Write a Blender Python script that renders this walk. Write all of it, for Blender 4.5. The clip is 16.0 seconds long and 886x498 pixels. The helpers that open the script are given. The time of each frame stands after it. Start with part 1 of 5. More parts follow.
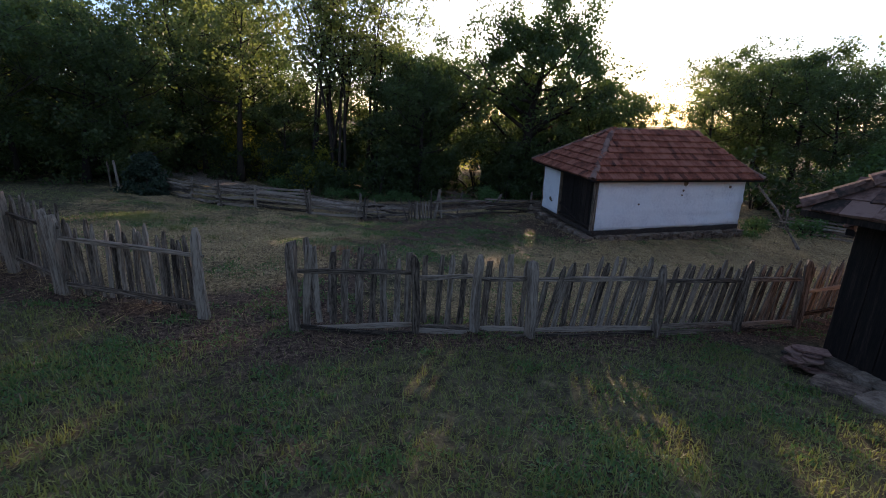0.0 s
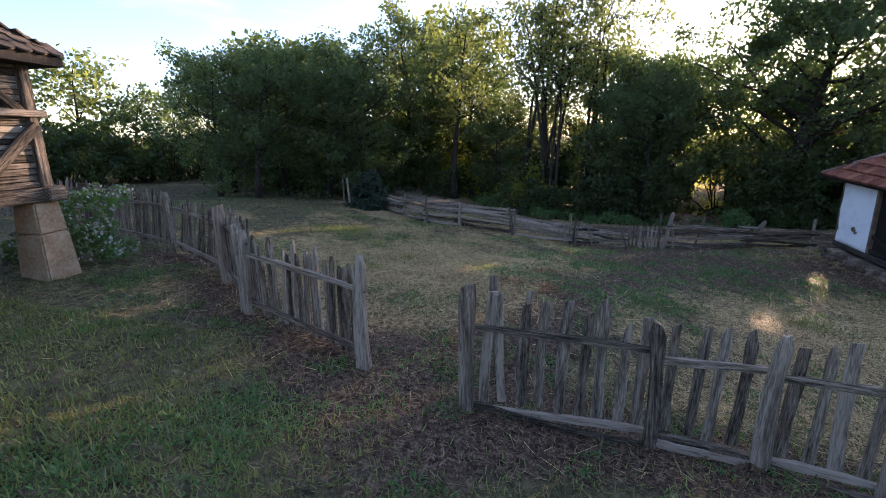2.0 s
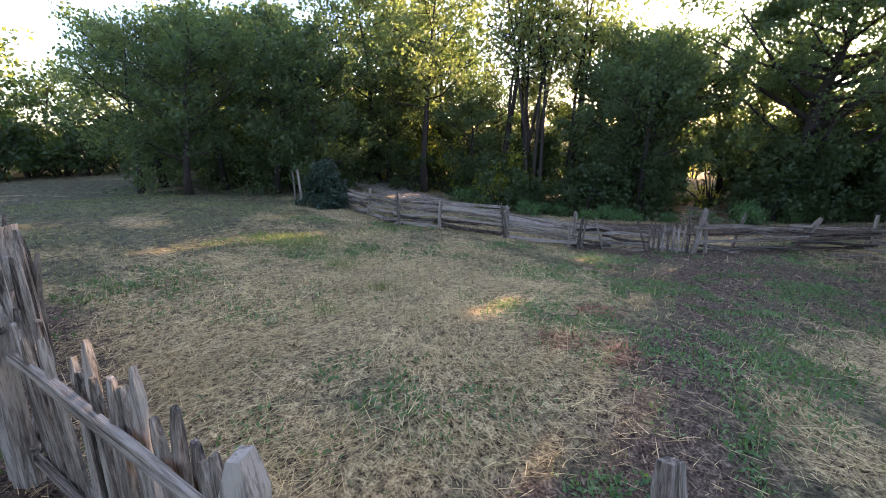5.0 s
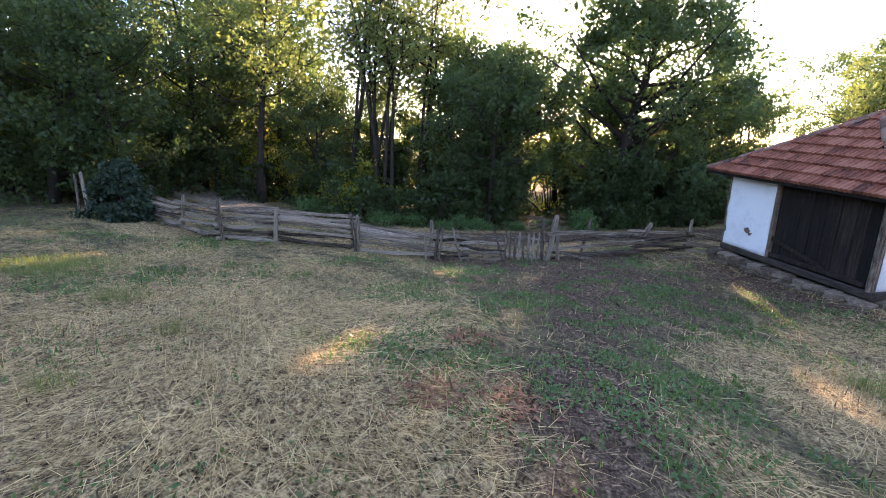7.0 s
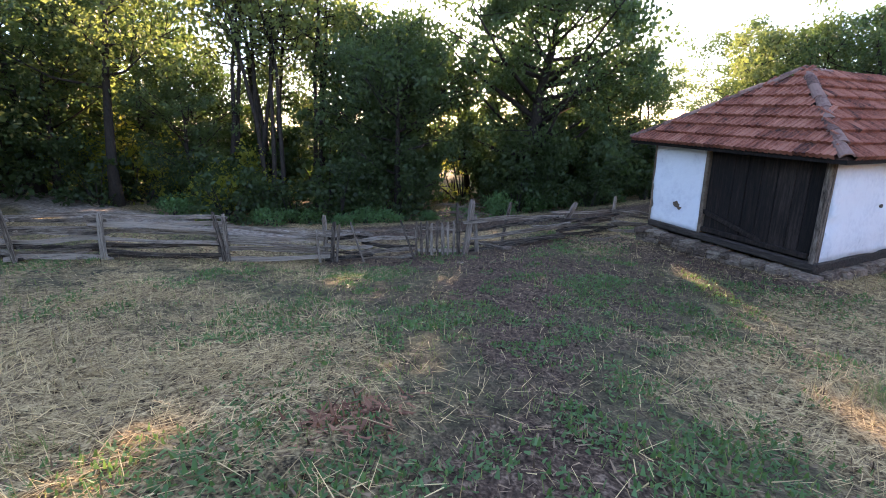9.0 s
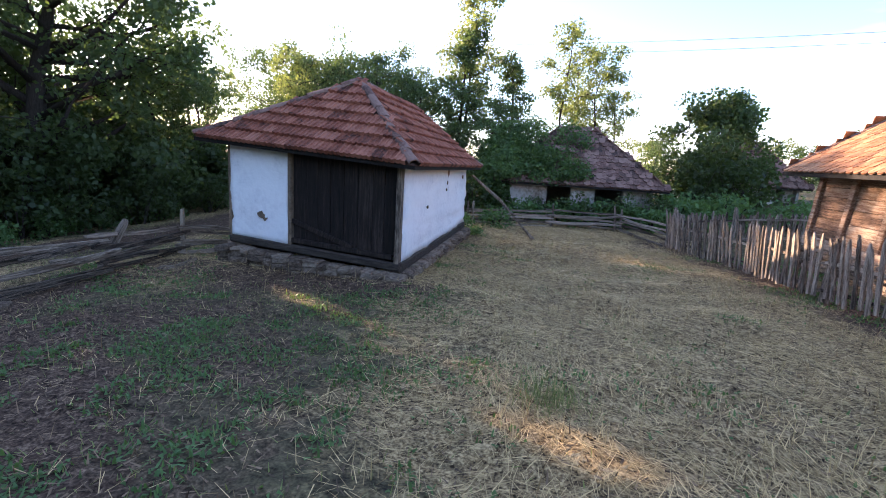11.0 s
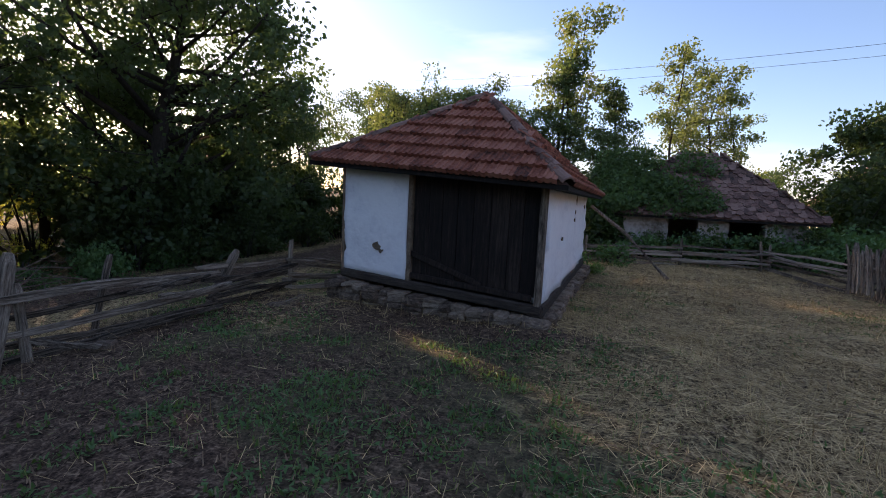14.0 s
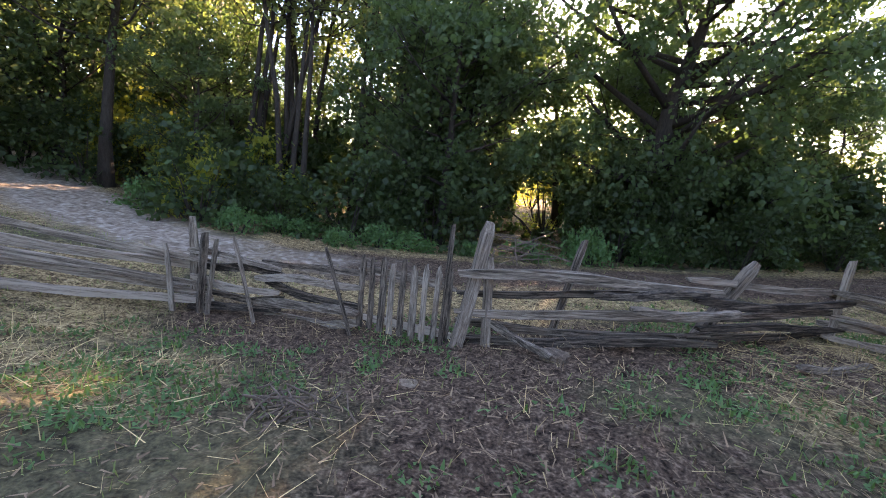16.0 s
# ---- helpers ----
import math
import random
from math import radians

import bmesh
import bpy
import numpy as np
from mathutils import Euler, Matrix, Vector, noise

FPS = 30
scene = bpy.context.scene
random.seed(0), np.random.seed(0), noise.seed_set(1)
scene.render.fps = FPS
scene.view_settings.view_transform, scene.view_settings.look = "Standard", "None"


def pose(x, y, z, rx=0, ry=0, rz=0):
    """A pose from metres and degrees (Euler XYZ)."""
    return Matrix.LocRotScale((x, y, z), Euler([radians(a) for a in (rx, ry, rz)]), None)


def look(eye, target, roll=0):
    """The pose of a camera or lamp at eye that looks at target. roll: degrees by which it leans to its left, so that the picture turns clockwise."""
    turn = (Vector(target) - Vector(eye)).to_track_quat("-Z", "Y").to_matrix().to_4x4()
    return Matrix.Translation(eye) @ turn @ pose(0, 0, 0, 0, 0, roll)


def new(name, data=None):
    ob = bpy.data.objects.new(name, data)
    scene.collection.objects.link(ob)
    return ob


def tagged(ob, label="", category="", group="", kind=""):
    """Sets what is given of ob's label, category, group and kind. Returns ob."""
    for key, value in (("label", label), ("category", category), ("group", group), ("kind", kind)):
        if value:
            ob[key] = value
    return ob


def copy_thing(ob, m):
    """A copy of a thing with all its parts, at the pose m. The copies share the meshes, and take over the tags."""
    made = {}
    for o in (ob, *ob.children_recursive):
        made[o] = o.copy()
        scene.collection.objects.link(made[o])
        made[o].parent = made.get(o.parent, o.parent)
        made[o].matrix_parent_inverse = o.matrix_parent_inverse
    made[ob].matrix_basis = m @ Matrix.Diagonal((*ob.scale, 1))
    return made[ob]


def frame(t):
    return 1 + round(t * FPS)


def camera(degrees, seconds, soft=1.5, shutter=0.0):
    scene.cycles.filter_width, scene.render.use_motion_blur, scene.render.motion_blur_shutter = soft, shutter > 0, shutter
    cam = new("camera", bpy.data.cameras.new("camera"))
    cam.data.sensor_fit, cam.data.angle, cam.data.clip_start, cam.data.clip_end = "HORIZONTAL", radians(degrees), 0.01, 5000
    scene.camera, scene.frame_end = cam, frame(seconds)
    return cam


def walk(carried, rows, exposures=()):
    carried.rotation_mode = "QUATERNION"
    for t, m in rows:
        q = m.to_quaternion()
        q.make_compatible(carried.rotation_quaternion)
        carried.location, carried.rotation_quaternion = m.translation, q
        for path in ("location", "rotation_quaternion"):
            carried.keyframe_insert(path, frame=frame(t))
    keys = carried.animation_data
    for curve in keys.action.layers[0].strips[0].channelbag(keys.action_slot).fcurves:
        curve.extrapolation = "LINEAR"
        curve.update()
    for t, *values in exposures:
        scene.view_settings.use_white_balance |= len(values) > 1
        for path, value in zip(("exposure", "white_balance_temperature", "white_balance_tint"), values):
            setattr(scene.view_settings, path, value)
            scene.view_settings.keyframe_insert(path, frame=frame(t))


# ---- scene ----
cam = camera(88.6, 16.0, 1.0)
PATH = [
    (0, (10.664, -7.607, 2.929), (8.827, -7.039, 2.379), 1.7),
    (0.5, (10.335, -7.593, 2.881), (8.404, -7.389, 2.404), 1.8),
    (1, (9.910, -7.561, 2.840), (7.969, -7.604, 2.360), 1.6),
    (1.5, (9.440, -7.517, 2.753), (7.500, -7.663, 2.289), 0.6),
    (2, (8.925, -7.446, 2.700), (7.009, -7.757, 2.222), -0.9),
    (2.5, (8.404, -7.441, 2.645), (6.513, -7.885, 2.170), -2.2),
    (3, (7.888, -7.530, 2.588), (6.008, -8.021, 2.115), -2.8),
    (3.2, (7.684, -7.579, 2.573), (5.810, -8.085, 2.094), -3.0),
    (5.3, (5.983, -8.310, 2.411), (4.053, -8.314, 1.888), -0.4),
    (5.5, (5.906, -8.340, 2.379), (3.978, -8.240, 1.857), 0.0),
    (6, (5.597, -8.326, 2.312), (3.680, -8.095, 1.793), 1.0),
    (6.5, (5.237, -8.220, 2.233), (3.332, -7.876, 1.730), 1.6),
    (7, (4.858, -8.097, 2.132), (2.973, -7.612, 1.672), 1.5),
    (7.5, (4.478, -7.894, 2.048), (2.615, -7.285, 1.648), 0.9),
    (8, (4.106, -7.620, 2.025), (2.274, -6.936, 1.606), 0.2),
    (8.2, (3.978, -7.528, 2.001), (2.167, -6.811, 1.546), -0.2),
    (10.3, (2.280, -6.880, 1.602), (0.959, -5.442, 1.170), 2.3),
    (10.5, (2.182, -6.713, 1.598), (1.107, -5.079, 1.177), 2.9),
    (11, (2.021, -6.296, 1.588), (1.606, -4.379, 1.202), 3.6),
    (11.2, (1.942, -6.220, 1.576), (1.721, -4.265, 1.218), 2.9),
    (11.5, (1.824, -6.135, 1.559), (1.758, -4.168, 1.200), 3.3),
    (12, (1.658, -6.016, 1.552), (1.631, -4.042, 1.235), 3.2),
    (12.5, (1.577, -5.752, 1.514), (1.572, -3.769, 1.256), 1.5),
    (13, (1.496, -5.612, 1.483), (1.438, -3.628, 1.236), 1.6),
    (13.5, (1.263, -5.522, 1.431), (1.082, -3.544, 1.194), 2.5),
    (14, (0.885, -5.441, 1.315), (0.145, -3.598, 1.077), 2.8),
    (14.4, (0.532, -5.216, 1.214), (-0.672, -3.637, 0.975), 2.6),
    (14.5, (0.440, -5.151, 1.207), (-0.867, -3.657, 0.966), 2.9),
    (15, (0.039, -4.825, 1.163), (-1.615, -3.742, 0.860), 3.1),
    (15.5, (-0.344, -4.552, 1.103), (-2.154, -3.772, 0.765), 4.1),
    (16, (-0.722, -4.312, 1.057), (-2.641, -3.892, 0.679), 5.2),
]
EXPOSURES = ((0, 0.6, 6250, 25), (0.5, 1.0, 6250, 25), (1.0, 1.15, 6200, 25), (2.0, 1.55, 6300, 26), (3.2, 1.82, 6250, 25), (5.3, 2.45, 6650, 27), (8, 2.4, 6600, 27), (11, 2.05, 6200, 26), (12.5, 1.1, 6250, 27), (13.5, 0.9, 6350, 27), (14.5, 0.9, 6750, 28), (15.2, 1.5, 6850, 28), (16, 2.68, 6950, 27))
walk(cam, [(t, look(e, g, r)) for t, e, g, r in PATH], EXPOSURES)

# ---- light ----
SUN_AZ, SUN_EL = radians(149.0), radians(11.5)
SUN_DIR = Vector((math.cos(SUN_EL) * math.cos(SUN_AZ), math.cos(SUN_EL) * math.sin(SUN_AZ), math.sin(SUN_EL)))
sun = new("sun", bpy.data.lights.new("sun", "SUN"))
sun.data.energy, sun.data.angle, sun.data.color = 5.0, radians(0.55), (1.0, 0.76, 0.49)
sun.matrix_world = look(SUN_DIR * 60, (0, 0, 0))

world = bpy.data.worlds.new("sky")
scene.world = world
world.use_nodes = True
wt = world.node_tree
wbg = wt.nodes["Background"]
sky = wt.nodes.new("ShaderNodeTexSky")
sky.sky_type, sky.sun_disc = "NISHITA", False
sky.sun_elevation, sky.sun_rotation = radians(14), radians(301)
sky.air_density, sky.dust_density, sky.ozone_density = 1.0, 0.6, 2.5
wtc = wt.nodes.new("ShaderNodeTexCoord")
wmap = wt.nodes.new("ShaderNodeMapping")
wmap.inputs["Scale"].default_value = (1.0, 1.0, 4.5)
wmap.inputs["Rotation"].default_value = (0.25, 0.15, 0.4)
wn = wt.nodes.new("ShaderNodeTexNoise")
wn.inputs["Scale"].default_value, wn.inputs["Detail"].default_value = 1.6, 6.0
wramp = wt.nodes.new("ShaderNodeValToRGB")
wramp.color_ramp.elements[0].position, wramp.color_ramp.elements[1].position = 0.54, 0.90
wmix = wt.nodes.new("ShaderNodeMixRGB")
wmix.inputs["Color2"].default_value = (5.9, 6.0, 6.3, 1)
wt.links.new(wtc.outputs["Generated"], wmap.inputs["Vector"])
wt.links.new(wmap.outputs["Vector"], wn.inputs["Vector"])
wt.links.new(wn.outputs["Fac"], wramp.inputs["Fac"])
wt.links.new(wramp.outputs["Color"], wmix.inputs["Fac"])
wt.links.new(sky.outputs["Color"], wmix.inputs["Color1"])
wt.links.new(wmix.outputs["Color"], wbg.inputs["Color"])
wbg.inputs["Strength"].default_value = 0.15


# ---- materials ----
def noise_mat(name, colors, scale=6.0, stretch=(1, 1, 1), rough=0.85, bump=0.3, fine=40.0, spread=(0.3, 0.7), metal=0.0, vary=0.0, coords="Object", bump_dist=0.01):
    """A surface in two to four colours, mottled at two scales, with relief from the fine grain."""
    m = bpy.data.materials.new(name)
    m.use_nodes = True
    nt = m.node_tree
    b = nt.nodes["Principled BSDF"]
    b.inputs["Roughness"].default_value, b.inputs["Metallic"].default_value = rough, metal
    b.inputs["Specular IOR Level"].default_value = 0.25
    tc = nt.nodes.new("ShaderNodeTexCoord")
    mp = nt.nodes.new("ShaderNodeMapping")
    mp.inputs["Scale"].default_value = stretch
    nt.links.new(tc.outputs[coords], mp.inputs["Vector"])
    vec = mp.outputs["Vector"]
    info = nt.nodes.new("ShaderNodeObjectInfo")
    if coords == "Object":
        add = nt.nodes.new("ShaderNodeVectorMath")
        add.operation = "MULTIPLY_ADD"
        add.inputs[1].default_value = (1, 1, 1)
        sc = nt.nodes.new("ShaderNodeVectorMath")
        sc.operation = "SCALE"
        sc.inputs[0].default_value = (37.0, 23.0, 51.0)
        nt.links.new(info.outputs["Random"], sc.inputs["Scale"])
        nt.links.new(vec, add.inputs[0])
        nt.links.new(sc.outputs["Vector"], add.inputs[2])
        vec = add.outputs["Vector"]
    n1 = nt.nodes.new("ShaderNodeTexNoise")
    n1.inputs["Scale"].default_value, n1.inputs["Detail"].default_value = scale, 5.0
    n2 = nt.nodes.new("ShaderNodeTexNoise")
    n2.inputs["Scale"].default_value, n2.inputs["Detail"].default_value = fine, 4.0
    nt.links.new(vec, n1.inputs["Vector"])
    nt.links.new(vec, n2.inputs["Vector"])
    mx = nt.nodes.new("ShaderNodeMath")
    mx.operation = "MULTIPLY_ADD"
    mx.inputs[1].default_value = 0.45
    mu = nt.nodes.new("ShaderNodeMath")
    mu.operation = "MULTIPLY"
    mu.inputs[1].default_value = 0.6
    nt.links.new(n1.outputs["Fac"], mu.inputs[0])
    nt.links.new(n2.outputs["Fac"], mx.inputs[0])
    nt.links.new(mu.outputs[0], mx.inputs[2])
    fac = mx.outputs[0]
    if vary:
        va = nt.nodes.new("ShaderNodeMath")
        va.operation = "MULTIPLY_ADD"
        va.inputs[1].default_value = vary
        sub = nt.nodes.new("ShaderNodeMath")
        sub.operation = "SUBTRACT"
        sub.inputs[1].default_value = 0.5
        geo = nt.nodes.new("ShaderNodeNewGeometry")
        ad = nt.nodes.new("ShaderNodeMath")
        ad.operation = "ADD"
        fr = nt.nodes.new("ShaderNodeMath")
        fr.operation = "FRACT"
        nt.links.new(info.outputs["Random"], ad.inputs[0])
        nt.links.new(geo.outputs["Random Per Island"], ad.inputs[1])
        nt.links.new(ad.outputs[0], fr.inputs[0])
        nt.links.new(fr.outputs[0], sub.inputs[0])
        nt.links.new(sub.outputs[0], va.inputs[0])
        nt.links.new(fac, va.inputs[2])
        fac = va.outputs[0]
    rp = nt.nodes.new("ShaderNodeValToRGB")
    els = rp.color_ramp.elements
    lo, hi = spread
    els[0].position, els[0].color = lo, (*colors[0], 1)
    els[1].position, els[1].color = hi, (*colors[-1], 1)
    for i, c in enumerate(colors[1:-1], 1):
        els.new(lo + (hi - lo) * i / (len(colors) - 1)).color = (*c, 1)
    nt.links.new(fac, rp.inputs["Fac"])
    nt.links.new(rp.outputs["Color"], b.inputs["Base Color"])
    bp = nt.nodes.new("ShaderNodeBump")
    bp.inputs["Strength"].default_value, bp.inputs["Distance"].default_value = bump, bump_dist
    nt.links.new(n2.outputs["Fac"], bp.inputs["Height"])
    nt.links.new(bp.outputs["Normal"], b.inputs["Normal"])
    return m


def leaf_mat(name, dark, light, glow, clear=0.5, rough=0.55):
    """Leaves: two greens that vary leaf by leaf, letting part of the light through."""
    m = bpy.data.materials.new(name)
    m.use_nodes = True
    nt = m.node_tree
    b = nt.nodes["Principled BSDF"]
    out = nt.nodes["Material Output"]
    b.inputs["Roughness"].default_value = rough
    b.inputs["Specular IOR Level"].default_value = 0.3
    geo = nt.nodes.new("ShaderNodeNewGeometry")
    rp = nt.nodes.new("ShaderNodeValToRGB")
    rp.color_ramp.elements[0].color, rp.color_ramp.elements[1].color = (*dark, 1), (*light, 1)
    nt.links.new(geo.outputs["Random Per Island"], rp.inputs["Fac"])
    tc = nt.nodes.new("ShaderNodeTexCoord")
    n = nt.nodes.new("ShaderNodeTexNoise")
    n.inputs["Scale"].default_value = 0.9
    nt.links.new(tc.outputs["Object"], n.inputs["Vector"])
    mv = nt.nodes.new("ShaderNodeHueSaturation")
    rng = nt.nodes.new("ShaderNodeMapRange")
    rng.inputs["To Min"].default_value, rng.inputs["To Max"].default_value = 0.45, 1.55
    nt.links.new(n.outputs["Fac"], rng.inputs["Value"])
    nt.links.new(rng.outputs["Result"], mv.inputs["Value"])
    nt.links.new(rp.outputs["Color"], mv.inputs["Color"])
    nt.links.new(mv.outputs["Color"], b.inputs["Base Color"])
    tr = nt.nodes.new("ShaderNodeBsdfTranslucent")
    tr.inputs["Color"].default_value = (*glow, 1)
    mix = nt.nodes.new("ShaderNodeMixShader")
    mix.inputs["Fac"].default_value = clear
    nt.links.new(b.outputs[0], mix.inputs[1])
    nt.links.new(tr.outputs[0], mix.inputs[2])
    nt.links.new(mix.outputs[0], out.inputs["Surface"])
    return m


GREY_WOOD = noise_mat("grey_wood", [(0.028, 0.021, 0.015), (0.17, 0.132, 0.098), (0.37, 0.305, 0.235)], 5, (7, 7, 0.6), 0.9, 0.8, 22, (0.36, 0.66), vary=0.18)
RAIL_WOOD = noise_mat("rail_wood", [(0.022, 0.017, 0.012), (0.16, 0.125, 0.092), (0.39, 0.32, 0.245)], 5, (0.7, 11, 11), 0.9, 0.8, 22, (0.36, 0.66), vary=0.30)
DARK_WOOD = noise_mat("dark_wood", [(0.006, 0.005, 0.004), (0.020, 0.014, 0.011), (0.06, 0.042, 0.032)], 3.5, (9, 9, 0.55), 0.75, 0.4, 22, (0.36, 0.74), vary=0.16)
TAR_WOOD = noise_mat("tarred_beam", [(0.012, 0.010, 0.008), (0.042, 0.033, 0.026), (0.10, 0.08, 0.062)], 5, (1, 7, 7), 0.8, 0.4, 26)
BARN_WOOD = noise_mat("barn_wood", [(0.055, 0.034, 0.022), (0.24, 0.135, 0.08), (0.43, 0.33, 0.245)], 4, (7, 0.6, 7), 0.85, 0.4, 22, (0.34, 0.68), vary=0.2)
POLE_WOOD = noise_mat("pole_wood", [(0.12, 0.075, 0.045), (0.25, 0.17, 0.11)], 5, (6, 6, 0.5), 0.85, 0.3, 20)
PLASTER = noise_mat("whitewash", [(0.55, 0.55, 0.55), (0.78, 0.78, 0.78), (0.85, 0.85, 0.84)], 2.2, (1, 1, 1), 0.92, 0.5, 14, (0.28, 0.55), coords="Object", bump_dist=0.02)
OLD_PLASTER = noise_mat("old_plaster", [(0.16, 0.13, 0.10), (0.36, 0.32, 0.27), (0.55, 0.51, 0.46)], 1.6, (1, 1, 1), 0.95, 0.6, 12, (0.36, 0.62))
MUD = noise_mat("bare_mud", [(0.07, 0.05, 0.035), (0.26, 0.19, 0.13)], 8, (1, 1, 1), 0.95, 0.6, 40)
STONE = noise_mat("field_stone", [(0.045, 0.032, 0.023), (0.155, 0.113, 0.08), (0.30, 0.235, 0.17)], 5, (1, 1, 1), 0.9, 0.7, 30, (0.34, 0.68), vary=0.2)
SANDSTONE = noise_mat("sandstone", [(0.16, 0.10, 0.06), (0.33, 0.22, 0.13), (0.42, 0.33, 0.24)], 4, (1, 1, 1), 0.9, 0.5, 26)
RED_TILE = noise_mat("red_tile", [(0.05, 0.024, 0.018), (0.235, 0.076, 0.044), (0.37, 0.15, 0.095)], 4, (1, 1, 1), 0.8, 0.4, 30, (0.30, 0.66), vary=0.26)
ORANGE_TILE = noise_mat("orange_tile", [(0.12, 0.06, 0.032), (0.33, 0.145, 0.066), (0.45, 0.245, 0.125)], 4, (1, 1, 1), 0.85, 0.4, 30, (0.30, 0.66), vary=0.22)
OLD_TILE = noise_mat("mossy_tile", [(0.035, 0.028, 0.022), (0.14, 0.076, 0.058), (0.25, 0.155, 0.12)], 3, (1, 1, 1), 0.9, 0.5, 24, (0.30, 0.66), vary=0.3)
# mossy, and darker still: tree shade on the granary roof put into the colour
SHADED_MOSS_TILE = noise_mat("shaded_moss_tile", [(0.018, 0.016, 0.012), (0.06, 0.046, 0.034), (0.12, 0.088, 0.066)], 5, (1, 1, 1), 0.95, 0.8, 30, (0.30, 0.66), vary=0.3)
BARK = noise_mat("bark", [(0.018, 0.014, 0.011), (0.06, 0.047, 0.037)], 6, (5, 5, 1), 0.95, 0.7, 24)
DRY_TWIG = noise_mat("dry_twigs", [(0.06, 0.042, 0.03), (0.22, 0.16, 0.115)], 9, rough=0.9)
WIRE = noise_mat("cable", [(0.02, 0.02, 0.02), (0.05, 0.05, 0.05)], 8)
METAL = noise_mat("rusty_iron", [(0.05, 0.03, 0.02), (0.13, 0.08, 0.05)], 20, rough=0.6, metal=0.5)
LEAF_DARK = leaf_mat("dark_leaves", (0.018, 0.034, 0.014), (0.066, 0.098, 0.042), (0.18, 0.27, 0.065), 0.38)
# darker copy of the dark leaves: shade of the undergrowth put into the colour
LEAF_SHADE = leaf_mat("shade_darkened_leaves", (0.014, 0.026, 0.010), (0.05, 0.082, 0.03), (0.16, 0.24, 0.04), 0.28)
LEAF_MID = leaf_mat("acacia_leaves", (0.034, 0.052, 0.020), (0.12, 0.15, 0.062), (0.33, 0.40, 0.095), 0.42)
LEAF_IVY = leaf_mat("ivy_leaves", (0.022, 0.05, 0.018), (0.085, 0.15, 0.05), (0.2, 0.32, 0.06), 0.3)
# bright yellow-green: sunlight on and through the leaves put into the colour
LEAF_SUN_TINT = leaf_mat("sun_tinted_leaves", (0.09, 0.115, 0.02), (0.23, 0.25, 0.05), (0.70, 0.68, 0.10), 0.55)
LEAF_FIR = leaf_mat("fir_needles", (0.018, 0.034, 0.022), (0.045, 0.075, 0.045), (0.06, 0.10, 0.04), 0.2)
LEAF_WEED = leaf_mat("weed_leaves", (0.045, 0.105, 0.035), (0.11, 0.21, 0.075), (0.2, 0.33, 0.06), 0.3)
GRASS = leaf_mat("grass_blades", (0.085, 0.12, 0.034), (0.23, 0.275, 0.09), (0.36, 0.38, 0.09), 0.3)
STRAW = leaf_mat("straw_stalks", (0.17, 0.105, 0.04), (0.86, 0.64, 0.30), (0.45, 0.33, 0.13), 0.15, 0.6)
LITTER = leaf_mat("leaf_litter", (0.06, 0.04, 0.025), (0.34, 0.23, 0.135), (0.1, 0.06, 0.03), 0.1, 0.8)
RUST_LEAF = leaf_mat("rust_leaves", (0.11, 0.045, 0.025), (0.42, 0.21, 0.12), (0.2, 0.08, 0.03), 0.15, 0.8)
FLOWER = leaf_mat("pale_flowers", (0.28, 0.30, 0.26), (0.5, 0.5, 0.45), (0.3, 0.3, 0.2), 0.2)


# ---- mesh helpers ----
def mesh_of(name, verts, faces, mat, smooth=False):
    me = bpy.data.meshes.new(name)
    me.from_pydata([tuple(v) for v in verts], [], faces)
    me.materials.append(mat)
    if smooth:
        me.polygons.foreach_set("use_smooth", [True] * len(me.polygons))
    me.update()
    return me


def quads_mesh(name, corners, mat):
    """A mesh of loose four-cornered pieces; corners: array (n, 4, 3)."""
    n = len(corners)
    me = bpy.data.meshes.new(name)
    me.vertices.add(n * 4)
    me.vertices.foreach_set("co", np.ascontiguousarray(corners, dtype=np.float32).ravel())
    me.loops.add(n * 4)
    me.loops.foreach_set("vertex_index", np.arange(n * 4, dtype=np.int32))
    me.polygons.add(n)
    me.polygons.foreach_set("loop_start", np.arange(0, n * 4, 4, dtype=np.int32))
    me.polygons.foreach_set("loop_total", np.full(n, 4, dtype=np.int32))
    me.materials.append(mat)
    me.update(calc_edges=True)
    return me


def link(name, me, parent=None, m=None, label=""):
    ob = new(name, me)
    if parent is not None:
        ob.parent = parent
    if m is not None:
        ob.matrix_basis = m
    if label:
        tagged(ob, label)
    return ob


def part(name, bm, material, parent, label="", m=None):
    me = bpy.data.meshes.new(name)
    bm.to_mesh(me)
    bm.free()
    me.materials.append(material)
    return link(name, me, parent, m, label)


def add_box(bm, x0, x1, y0, y1, z0, z1, warp=None):
    vs = [bm.verts.new(warp((x, y, z)) if warp else (x, y, z)) for x in (x0, x1) for y in (y0, y1) for z in (z0, z1)]
    for f in ((0, 1, 3, 2), (4, 6, 7, 5), (0, 4, 5, 1), (2, 3, 7, 6), (0, 2, 6, 4), (1, 5, 7, 3)):
        bm.faces.new([vs[i] for i in f])
    return vs


def box_mesh(x0, x1, y0, y1, z0, z1, bevel=0.006, warp=None):
    bm = bmesh.new()
    add_box(bm, x0, x1, y0, y1, z0, z1, warp)
    bmesh.ops.recalc_face_normals(bm, faces=bm.faces)
    if bevel:
        bmesh.ops.bevel(bm, geom=bm.edges[:], offset=bevel, segments=1, affect="EDGES")
    return bm


